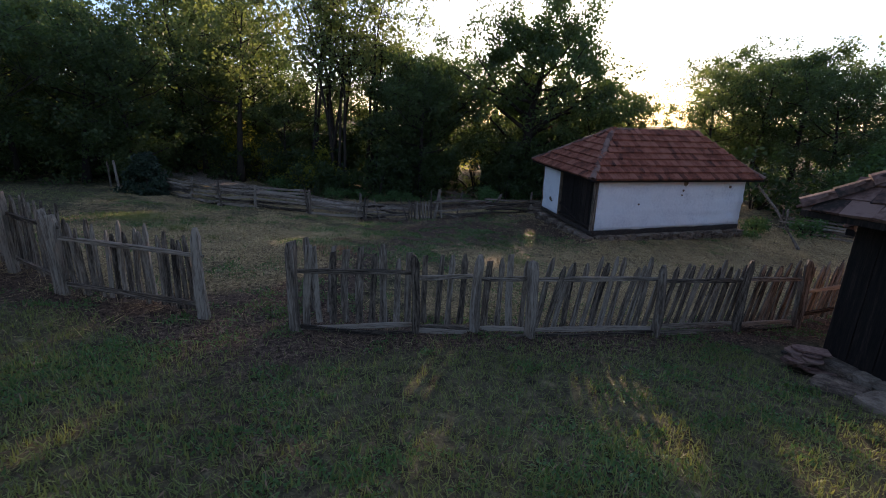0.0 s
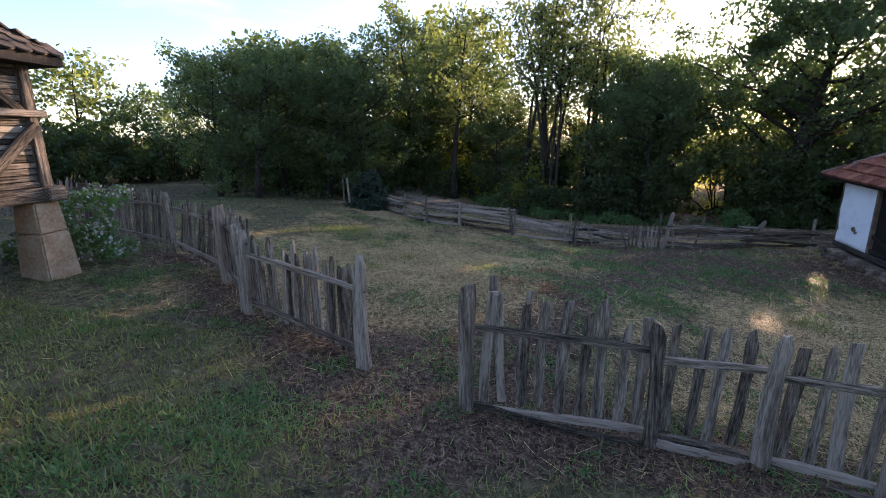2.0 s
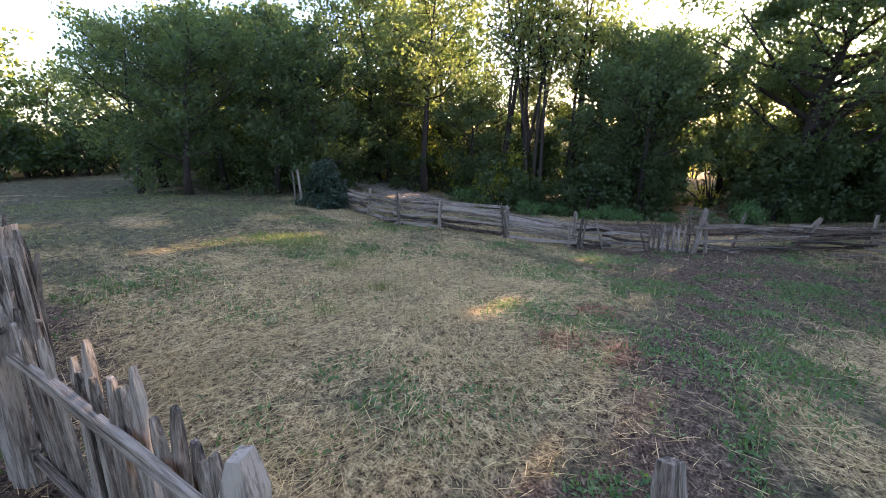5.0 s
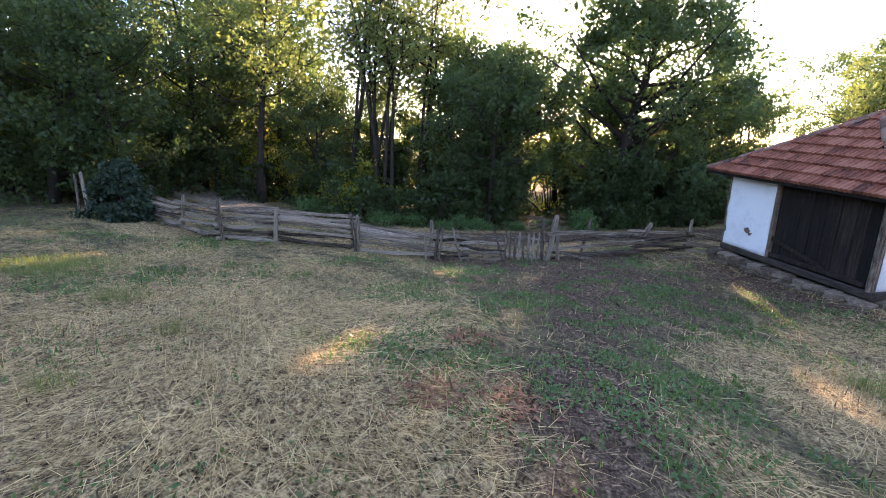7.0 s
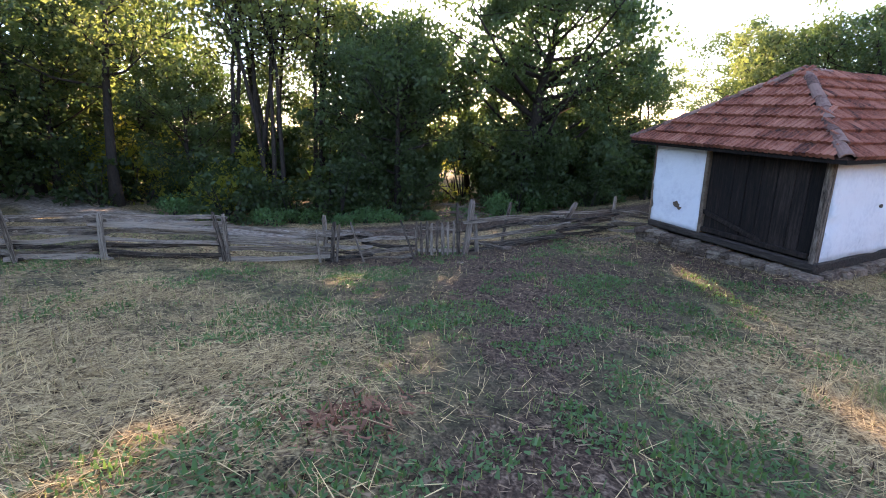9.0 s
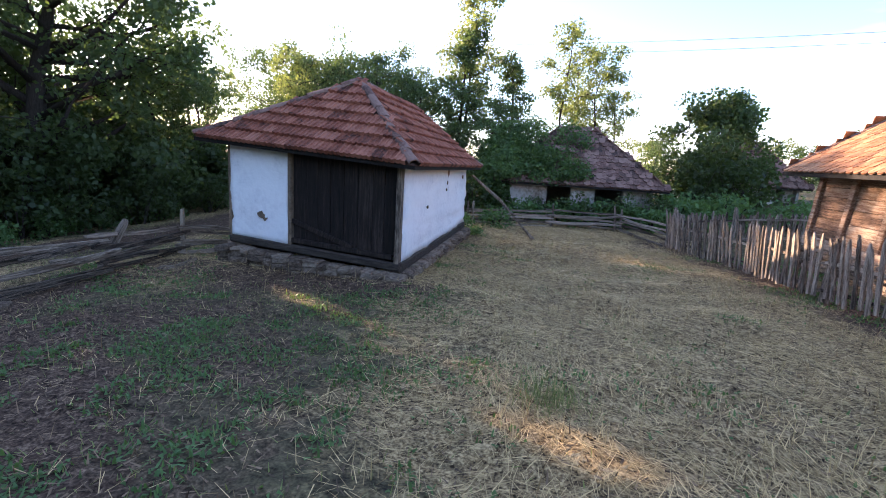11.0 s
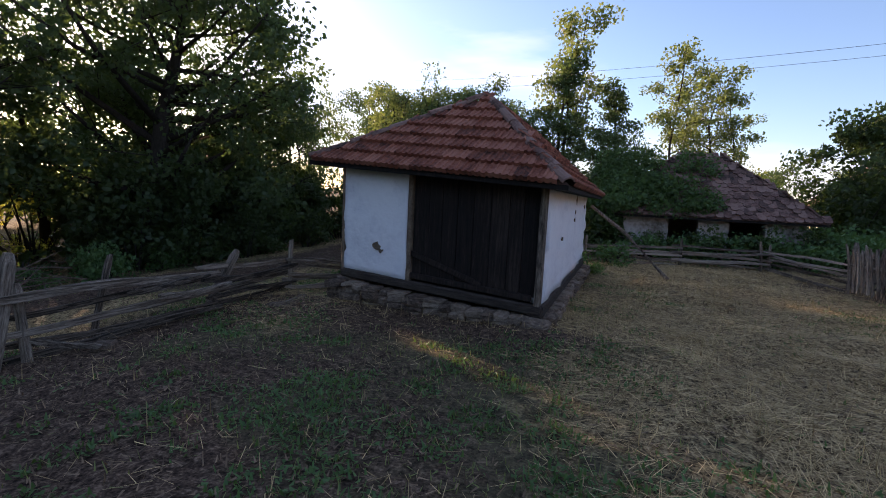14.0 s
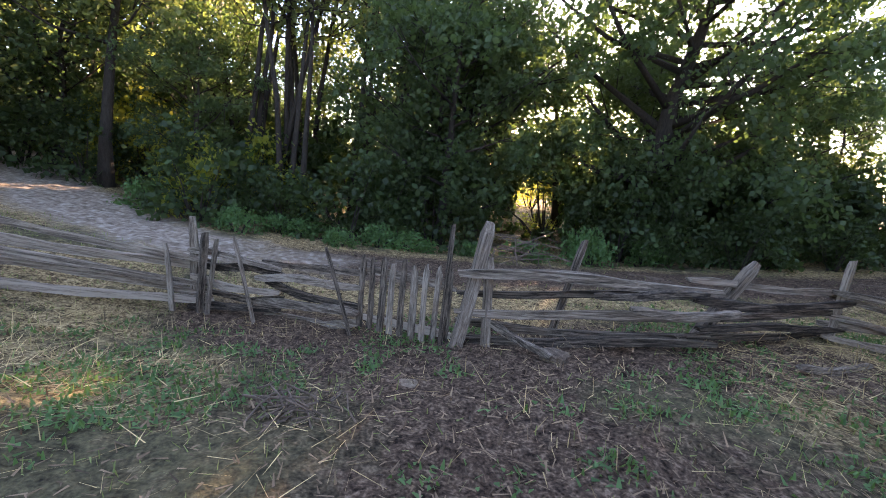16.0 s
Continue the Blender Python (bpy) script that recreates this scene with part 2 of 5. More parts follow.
def tube(path, radii, sides=6):
    """Vertices and faces of a closed tapered tube along points."""
    verts, faces = [], []
    pts = [Vector(p) for p in path]
    for i, p in enumerate(pts):
        d = (pts[min(i + 1, len(pts) - 1)] - pts[max(i - 1, 0)]).normalized()
        a = d.orthogonal().normalized() if abs(d.z) < 0.9 else d.cross(Vector((0, 1, 0))).normalized()
        b = d.cross(a)
        for k in range(sides):
            t = 2 * math.pi * k / sides
            verts.append(p + (a * math.cos(t) + b * math.sin(t)) * radii[i])
    for i in range(len(pts) - 1):
        for k in range(sides):
            k2 = (k + 1) % sides
            faces.append((i * sides + k, i * sides + k2, (i + 1) * sides + k2, (i + 1) * sides + k))
    faces.append(tuple(range(sides))[::-1])
    faces.append(tuple((len(pts) - 1) * sides + k for k in range(sides)))
    return verts, faces


def merge(pieces):
    verts, faces = [], []
    for v, f in pieces:
        o = len(verts)
        verts += list(v)
        faces += [tuple(i + o for i in q) for q in f]
    return verts, faces


def thing(name, x, y, z, label, category, group="", turn=0.0):
    ob = new(name)
    ob.empty_display_size = 0.1
    ob.matrix_basis = pose(x, y, z, 0, 0, turn)
    return tagged(ob, label, category, group)


# ---- ground ----
HUMPS = ((2.4, -7.0, 1.7, 0.296), (-5.0, -5.5, 1.8, -0.377), (5.2, -6.2, 1.3, -0.099), (-3.4, -0.8, 1.5, 0.15), (3.5, -13.2, 2.0, 0.085), (-2.6, -4.3, 1.4, 0.037), (0.4, -0.5, 0.9, 0.07), (-16.5, -14.5, 4.5, 0.75))


def soft_clip(v, lo, hi):
    v = np.asarray(v, float)
    mid, half = (lo + hi) / 2, (hi - lo) / 2
    u = (v - mid) / half
    return mid + half * np.sign(u) * np.where(np.abs(u) < 0.8, np.abs(u), 0.8 + 0.2 * np.tanh((np.abs(u) - 0.8) / 0.2))


def terrain(x, y):
    """Height of the ground: a hillside that falls towards the lane."""
    x, y = soft_clip(x, -11, 13), soft_clip(y, -19, 14)
    z = (-0.2778 + 0.024 * x - 0.0379 * y + 0.00036 * x * x - 0.00309 * x * y + 0.00366 * y * y
         - 0.000057 * x * x * y - 0.000046 * x * y * y + 0.000111 * y ** 3 + 0.000463 * x ** 3)
    for a, b, s, h in HUMPS:
        z = z + h * np.exp(-((x - a) ** 2 + (y - b) ** 2) / (2 * s * s))
    return z


def gz(x, y):
    return float(terrain(x, y))


rng = np.random.default_rng(7)


def wave(x, y, seed):
    """Smooth pseudo-random field between about -1 and 1."""
    r = np.random.default_rng(seed)
    out = np.zeros(np.shape(x))
    for k in range(10):
        a, f, p = r.uniform(0, 6.28), r.uniform(0.25, 1.6), r.uniform(0, 6.28)
        out = out + np.sin((np.cos(a) * x + np.sin(a) * y) * f * 2 + p)
    return out / 4.5


NEAR_FENCE = ((-0.25, -20.0), (0.92, -15.9), (1.97, -13.4), (3.30, -11.5), (4.35, -10.52), (5.28, -8.79))
NEAR_FENCE_2 = ((5.69, -7.79), (5.72, -6.4), (5.78, -5.65), (6.02, -5.0), (6.18, -3.2), (6.2, -1.8), (6.2, -0.6), (5.98, 0.9), (5.93, 3.3), (5.15, 6.0))


def relief(x, y):
    """Small unevenness of the soil, with loose windrows of raked straw behind the hut."""
    rows = np.clip(wave(x * 2.3 + 0.8 * y, y * 1.7, 71) - 0.05, 0, 1.2)
    inside_yard = 1 / (1 + np.exp(-(y + 2.6) * 2.5)) / (1 + np.exp((x - 5.4) * 5)) / (1 + np.exp((0.9 - x) * 4)) / (1 + np.exp((y - 7.0) * 3))
    return 0.02 * wave(x * 3.1, y * 3.1, 11) + 0.075 * rows * inside_yard


def line_distance(x, y, pts):
    best = np.full(np.shape(x), 1e9)
    for (x0, y0), (x1, y1) in zip(pts, pts[1:]):
        dx, dy = x1 - x0, y1 - y0
        t = np.clip(((x - x0) * dx + (y - y0) * dy) / (dx * dx + dy * dy), 0, 1)
        best = np.minimum(best, np.hypot(x - x0 - t * dx, y - y0 - t * dy))
    return best


ROAD = ((-6.8, 9.0), (-7.3, 2.0), (-7.4, -3.0), (-8.4, -7.0), (-11.2, -9.7), (-16.0, -13.4), (-26.0, -20.0))


TRAIL = ((5.3, -8.2), (3.7, -6.75), (2.8, -6.5), (1.05, -5.65), (0.0, -4.9), (-2.7, -3.6), (-4.0, -3.3))


def cover(x, y):
    """Shares of bare dirt, straw and lane gravel on the ground at a place; dirt also carries painted lane shade."""
    d = np.minimum(line_distance(x, y, NEAR_FENCE), line_distance(x, y, NEAR_FENCE_2))
    gate = np.hypot(x - 5.45, (y + 8.3))
    path = line_distance(x, y, ((10.8, -7.5), (5.45, -8.3), (2.2, -6.9)))
    dirt = np.clip(1.15 - d / 0.75, 0, 1) * (x > 2.0) + np.clip(1.1 - gate / 1.5, 0, 1) + 0.35 * np.clip(1 - path / 0.8, 0, 1)
    hut = np.clip(1 - line_distance(x, y, ((-3.3, -0.6), (0.2, -0.5))) / 0.9, 0, 1)
    gate2 = np.clip(1 - line_distance(x, y, ((-5.2, -5.2), (-4.0, -3.4), (-3.6, -1.6))) / 1.0, 0, 1)
    dirt = dirt + 0.8 * hut + 0.9 * gate2 + 0.45 * np.clip(wave(x, y, 3) - 0.35, 0, 1)
    dirt = dirt + 0.55 * np.exp(-((x + 1.0) ** 2 / 7 + (y + 3.4) ** 2 / 6)) * (0.7 + 0.5 * wave(x * 1.5, y * 1.5, 41))
    dirt = dirt + 0.45 * np.exp(-((x + 2.6) ** 2 / 5 + (y + 2.6) ** 2 / 9)) * (0.75 + 0.5 * wave(x * 1.8, y * 1.8, 43))
    trail = np.clip(1.25 - line_distance(x, y, TRAIL) / 0.62, 0, 1)
    dirt = dirt + 0.62 * trail * (0.85 + 0.3 * wave(x * 2.2, y * 2.2, 45))
    yard = 1 / (1 + np.exp((x - 4.9 - 0.12 * (y + 8)) * 4))
    yard = np.where(y > -5, 1 / (1 + np.exp((x - 5.7) * 5)), yard)
    straw = 0.44 + 0.30 * wave(x, y, 5) + 0.22 * wave(x * 2.7, y * 2.7, 6) + 0.55 * np.clip((x - 0.2) / 1.6, 0, 1) * np.clip((y + 5.2) / 0.8, 0, 1)
    straw = straw + 0.45 * np.exp(-((x - 0.5) ** 2 / 6 + (y + 9.2) ** 2 / 4))
    straw = straw - 0.85 * np.exp(-((x + 1.3) ** 2 / 4.5 + (y + 3.5) ** 2 / 3.5)) - 0.4 * np.clip((-y - 11.5) / 3, 0, 1)
    straw = straw - 0.45 * np.exp(-((x + 2.6) ** 2 / 4 + (y + 4.6) ** 2 / 4))
    straw = np.clip(straw - 0.55 * trail, 0, 1) * yard
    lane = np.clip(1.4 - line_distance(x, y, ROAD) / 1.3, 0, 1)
    # shade and leaf litter on the upper lane, painted as dirt over the gravel
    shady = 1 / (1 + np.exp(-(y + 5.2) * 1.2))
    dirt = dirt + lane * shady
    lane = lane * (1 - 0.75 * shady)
    return np.clip(dirt, 0, 1), straw, lane


def axis(lo, hi, step, reach):
    core = np.arange(lo, hi + step / 2, step)
    tail, s, v = [], step, 0.0
    while v < reach:
        s *= 1.28
        v += s
        tail.append(v)
    tail = np.array(tail)
    return np.concatenate([(lo - tail)[::-1], core, hi + tail])


gx, gy = axis(-14, 13, 0.13, 900), axis(-20, 14, 0.13, 900)
GX, GY = np.meshgrid(gx, gy, indexing="ij")
GZ = terrain(GX, GY) + relief(GX, GY) + rng.normal(0, 0.012, GX.shape)
nx, ny = len(gx), len(gy)
idx = np.arange(nx * ny).reshape(nx, ny)
gme = bpy.data.meshes.new("ground")
gme.vertices.add(nx * ny)
gme.vertices.foreach_set("co", np.stack([GX, GY, GZ], -1).astype(np.float32).ravel())
gq = np.stack([idx[:-1, :-1], idx[1:, :-1], idx[1:, 1:], idx[:-1, 1:]], -1).reshape(-1, 4)
gme.loops.add(len(gq) * 4)
gme.loops.foreach_set("vertex_index", gq.astype(np.int32).ravel())
gme.polygons.add(len(gq))
gme.polygons.foreach_set("loop_start", np.arange(0, len(gq) * 4, 4, dtype=np.int32))
gme.polygons.foreach_set("loop_total", np.full(len(gq), 4, dtype=np.int32))
gme.polygons.foreach_set("use_smooth", np.ones(len(gq), dtype=bool))
# the dirt share includes the painted shade of the lane
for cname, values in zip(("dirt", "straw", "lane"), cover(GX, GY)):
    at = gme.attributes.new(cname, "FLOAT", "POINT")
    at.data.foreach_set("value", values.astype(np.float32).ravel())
gme.update(calc_edges=True)


def ground_mat():
    m = bpy.data.materials.new("ground_cover")
    m.use_nodes = True
    nt = m.node_tree
    b = nt.nodes["Principled BSDF"]
    b.inputs["Roughness"].default_value = 0.95
    b.inputs["Specular IOR Level"].default_value = 0.1
    tc = nt.nodes.new("ShaderNodeTexCoord")

    def nz(scale, detail=5.0):
        n = nt.nodes.new("ShaderNodeTexNoise")
        n.inputs["Scale"].default_value, n.inputs["Detail"].default_value = scale, detail
        nt.links.new(tc.outputs["Object"], n.inputs["Vector"])
        return n.outputs["Fac"]

    def ramp(fac, stops):
        r = nt.nodes.new("ShaderNodeValToRGB")
        e = r.color_ramp.elements
        e[0].position, e[0].color = stops[0][0], (*stops[0][1], 1)
        e[1].position, e[1].color = stops[-1][0], (*stops[-1][1], 1)
        for p, c in stops[1:-1]:
            e.new(p).color = (*c, 1)
        nt.links.new(fac, r.inputs["Fac"])
        return r.outputs["Color"]

    def share(name, wobble, lo, hi):
        a = nt.nodes.new("ShaderNodeAttribute")
        a.attribute_name = name
        ad = nt.nodes.new("ShaderNodeMath")
        ad.operation = "ADD"
        nt.links.new(a.outputs["Fac"], ad.inputs[0])
        nt.links.new(wobble, ad.inputs[1])
        mr = nt.nodes.new("ShaderNodeMapRange")
        mr.inputs["From Min"].default_value, mr.inputs["From Max"].default_value = lo, hi
        nt.links.new(ad.outputs[0], mr.inputs["Value"])
        return mr.outputs["Result"]

    def mix(fac, c1, c2):
        x = nt.nodes.new("ShaderNodeMixRGB")
        nt.links.new(fac, x.inputs["Fac"])
        nt.links.new(c1, x.inputs["Color1"])
        nt.links.new(c2, x.inputs["Color2"])
        return x.outputs["Color"]

    def blend(a, b, k):
        x = nt.nodes.new("ShaderNodeMix")
        x.inputs["Factor"].default_value = k
        nt.links.new(a, x.inputs["A"])
        nt.links.new(b, x.inputs["B"])
        return x.outputs["Result"]

    coarse, mid, tuft = nz(1.1), nz(6.0), nz(17.0)
    fine = blend(nz(55.0), tuft, 0.45)
    green = ramp(blend(mid, fine, 0.6), [(0.36, (0.022, 0.018, 0.012)), (0.49, (0.095, 0.082, 0.045)), (0.64, (0.19, 0.17, 0.085))])
    straw = ramp(fine, [(0.38, (0.028, 0.018, 0.010)), (0.50, (0.25, 0.175, 0.085)), (0.63, (0.62, 0.46, 0.235))])
    dirt = ramp(fine, [(0.37, (0.018, 0.012, 0.009)), (0.52, (0.10, 0.066, 0.044)), (0.66, (0.27, 0.19, 0.13))])
    lane = ramp(nz(9.0, 9.0), [(0.30, (0.15, 0.115, 0.085)), (0.52, (0.32, 0.255, 0.195)), (0.68, (0.50, 0.43, 0.35))])
    c = mix(share("straw", mid, 0.62, 1.05), green, straw)
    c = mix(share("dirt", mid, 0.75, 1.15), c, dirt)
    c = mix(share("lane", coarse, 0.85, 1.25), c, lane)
    nt.links.new(c, b.inputs["Base Color"])
    bp = nt.nodes.new("ShaderNodeBump")
    bp.inputs["Strength"].default_value, bp.inputs["Distance"].default_value = 0.8, 0.035
    nt.links.new(fine, bp.inputs["Height"])
    nt.links.new(bp.outputs["Normal"], b.inputs["Normal"])
    return m


gme.materials.append(ground_mat())
ground = tagged(new("ground", gme), "uneven mown hillside of dry straw, grass and bare dirt", "ground", kind="structure")


# ---- the whitewashed hut ----
def tilt(p):
    """The old hut has settled towards its near corner."""
    return (p[0], p[1], p[2] - 0.066 * p[0])


HUT_W, HUT_D, HUT_H = 2.85, 5.35, 1.5


def tile_mesh(name, w, l, t, mat, rib=True, tongue=False):
    """A roof tile: w along the eave, l up the slope, lying in local XY with a raised rib or a tongue end."""
    if rib:
        prof = [(-0.5, 0.1), (-0.43, 0.75), (-0.31, 0.75), (-0.25, 0.15), (-0.03, 0.15), (0.04, 0.7), (0.16, 0.7), (0.22, 0.15), (0.5, 0.1)]
        top = [(w * a, t * (0.4 + 0.9 * h)) for a, h in prof]
        verts = [(x, 0.0, z + 0.045) for x, z in top] + [(x, l, z - 0.012) for x, z in top] + [(x, 0.0, z - t * 0.55) for x, z in top]
        n = len(top)
        faces = [(i, i + 1, n + i + 1, n + i) for i in range(n - 1)] + [(2 * n + i, 2 * n + i + 1, i + 1, i) for i in range(n - 1)]
        return mesh_of(name, verts, faces, mat)
    a = w * 0.485
    pts = [(-a, l), (-a, l * 0.18), (-a * 0.72, 0.03 * l), (0, -0.02), (a * 0.72, 0.03 * l), (a, l * 0.18), (a, l)] if tongue else [(-a, l), (-a, 0), (a, 0), (a, l)]
    n = len(pts)
    verts = [(x, y, t * (1.3 - 0.8 * y / l)) for x, y in pts] + [(x, y, t * (0.3 - 0.8 * y / l)) for x, y in pts]
    faces = [tuple(range(n))] + [(i, n + i, n + i + 1, i + 1) for i in range(n - 1)]
    return mesh_of(name, verts, faces, mat)


def inside(pt, poly):
    s = 0
    for (x0, y0), (x1, y1) in zip(poly, poly[1:] + poly[:1]):
        s += ((x1 - x0) * (pt[1] - y0) - (y1 - y0) * (pt[0] - x0)) >= -1e-6
    return s in (0, len(poly))


def tile_slope(corners, w, l, lift=0.0, jitter=0.006, shift=0.5):
    """Poses of tiles on a roof plane; corners: eave left, eave right, then the top one or two, counter-clockwise seen from outside."""
    p = [Vector(c) for c in corners]
    u = (p[1] - p[0]).normalized()
    n = (p[1] - p[0]).cross(p[-1] - p[0]).normalized()
    v = n.cross(u)
    flat = [((c - p[0]).dot(u), (c - p[0]).dot(v)) for c in p]
    height = max(f[1] for f in flat)
    rows = []
    for r in range(int(height / l) + 1):
        y = r * l - 0.02
        x = min(f[0] for f in flat) - w * (shift if r % 2 else 0.0)
        while x < max(f[0] for f in flat) + w:
            if y + l * 0.75 < height and inside((x, y + l * 0.5), flat):
                m = Matrix((u.to_4d(), v.to_4d(), n.to_4d(), (0, 0, 0, 1))).transposed()
                m.translation = p[0] + u * x + v * y + n * (lift + random.uniform(0, jitter))
                m[3][3] = 1.0
                for i in range(3):
                    m[3][i] = 0.0
                rows.append(m @ pose(0, 0, 0, random.uniform(-1.2, 1.2), random.uniform(-1.5, 1.5), random.uniform(-1.6, 1.6)))
            x += w
    return rows


def join_tiles(me, poses):
    base = np.array([v.co[:] for v in me.vertices])
    fs = [tuple(q.vertices) for q in me.polygons]
    verts, faces = [], []
    for m in poses:
        a = np.array(m)
        o = len(verts)
        verts += (base @ a[:3, :3].T + a[:3, 3]).tolist()
        faces += [tuple(i + o for i in f) for f in fs]
    return verts, faces


def ridge_caps(a, b, r, step):
    """Half-round cap tiles from a to b, lowest first: poses for cap_mesh."""
    a, b = Vector(a), Vector(b)
    d = (b - a).normalized()
    side = d.cross(Vector((0, 0, 1))).normalized()
    up = side.cross(d)
    out = []
    n = int((b - a).length / step)
    for i in range(n + 1):
        m = Matrix((side.to_4d(), d.to_4d(), up.to_4d(), (0, 0, 0, 1))).transposed()
        m.translation = a + d * min(i * step, (b - a).length - step * 1.15)
        for k in range(3):
            m[3][k] = 0.0
        m[3][3] = 1.0
        out.append(m @ pose(random.uniform(-0.01, 0.01), 0, random.uniform(-0.008, 0.012), random.uniform(-3, 3), random.uniform(-5, 5), random.uniform(-4, 4)))
    return out


def cap_mesh(name, r, l, mat):
    verts, faces = [], []
    n = 7
    for y, k in ((0, 1.1), (l, 0.9)):
        for i in range(n):
            a = math.pi * i / (n - 1)
            verts.append((r * k * math.cos(a), y, r * k * 0.75 * math.sin(a) - 0.01))
    for i in range(n):
        a = math.pi * i / (n - 1)
        verts.append((r * 0.85 * math.cos(a), 0, r * 0.55 * math.sin(a) - 0.01))
    faces = [(i, i + 1, n + i + 1, n + i) for i in range(n - 1)] + [(2 * n + i, 2 * n + i + 1, i + 1, i) for i in range(n - 1)]
    return mesh_of(name, verts, faces, mat)


def hip_shell(c, ridge, drop):
    """Closed board deck under a hipped roof: c eave corners in order, ridge two ends (first next to c[0] and c[1])."""
    v = [tuple(q) for q in c] + [tuple(q) for q in ridge] + [(q[0], q[1], q[2] - drop) for q in c]
    return v, [(0, 1, 4), (1, 2, 5, 4), (2, 3, 5), (3, 0, 4, 5), (0, 6, 7, 1), (1, 7, 8, 2), (2, 8, 9, 3), (3, 9, 6, 0), (9, 8, 7, 6)]


def stone_mesh(name, seed, mat):
    r = random.Random(seed)
    bm = bmesh.new()
    add_box(bm, -0.5, 0.5, -0.5, 0.5, -0.5, 0.5)
    bmesh.ops.recalc_face_normals(bm, faces=bm.faces)
    bmesh.ops.bevel(bm, geom=bm.edges[:], offset=0.17, segments=1, affect="EDGES")
    for v in bm.verts:
        v.co += Vector((r.uniform(-0.07, 0.07), r.uniform(-0.07, 0.07), r.uniform(-0.09, 0.09)))
    me = bpy.data.meshes.new(name)
    bm.to_mesh(me)
    bm.free()
    me.materials.append(mat)
    return me


STONES = [stone_mesh("stone", s, STONE) for s in range(6)]


def stone_row(parent, a, b, top_a, top_b, out, size=0.26, course=0.10):
    """Dry-laid foundation stones along a to b, from the ground up to the given tops."""
    a, b = Vector(a), Vector(b)
    d = b - a
    s = 0.0
    ang = math.degrees(math.atan2(d.y, d.x))
    while s < d.length:
        w = random.uniform(0.6, 1.4) * size
        k = min((s + w / 2) / d.length, 1)
        p = a + d * k
        top = top_a + (top_b - top_a) * k
        low = gz(p.x, p.y) - 0.06
        z = low
        while z < top - 0.02:
            h = min(random.uniform(0.75, 1.35) * course, top - z + 0.01)
            o = random.uniform(-0.02, 0.075)
            m = pose(p.x + out[0] * o, p.y + out[1] * o, z + h / 2, random.uniform(-4, 4), random.uniform(-6, 6), ang + random.uniform(-7, 7)) @ Matrix.Diagonal((w * 1.02, 0.30, h * 1.12, 1))
            link("stone", random.choice(STONES), parent, m)
            z += h * 0.94
        s += w * 0.93


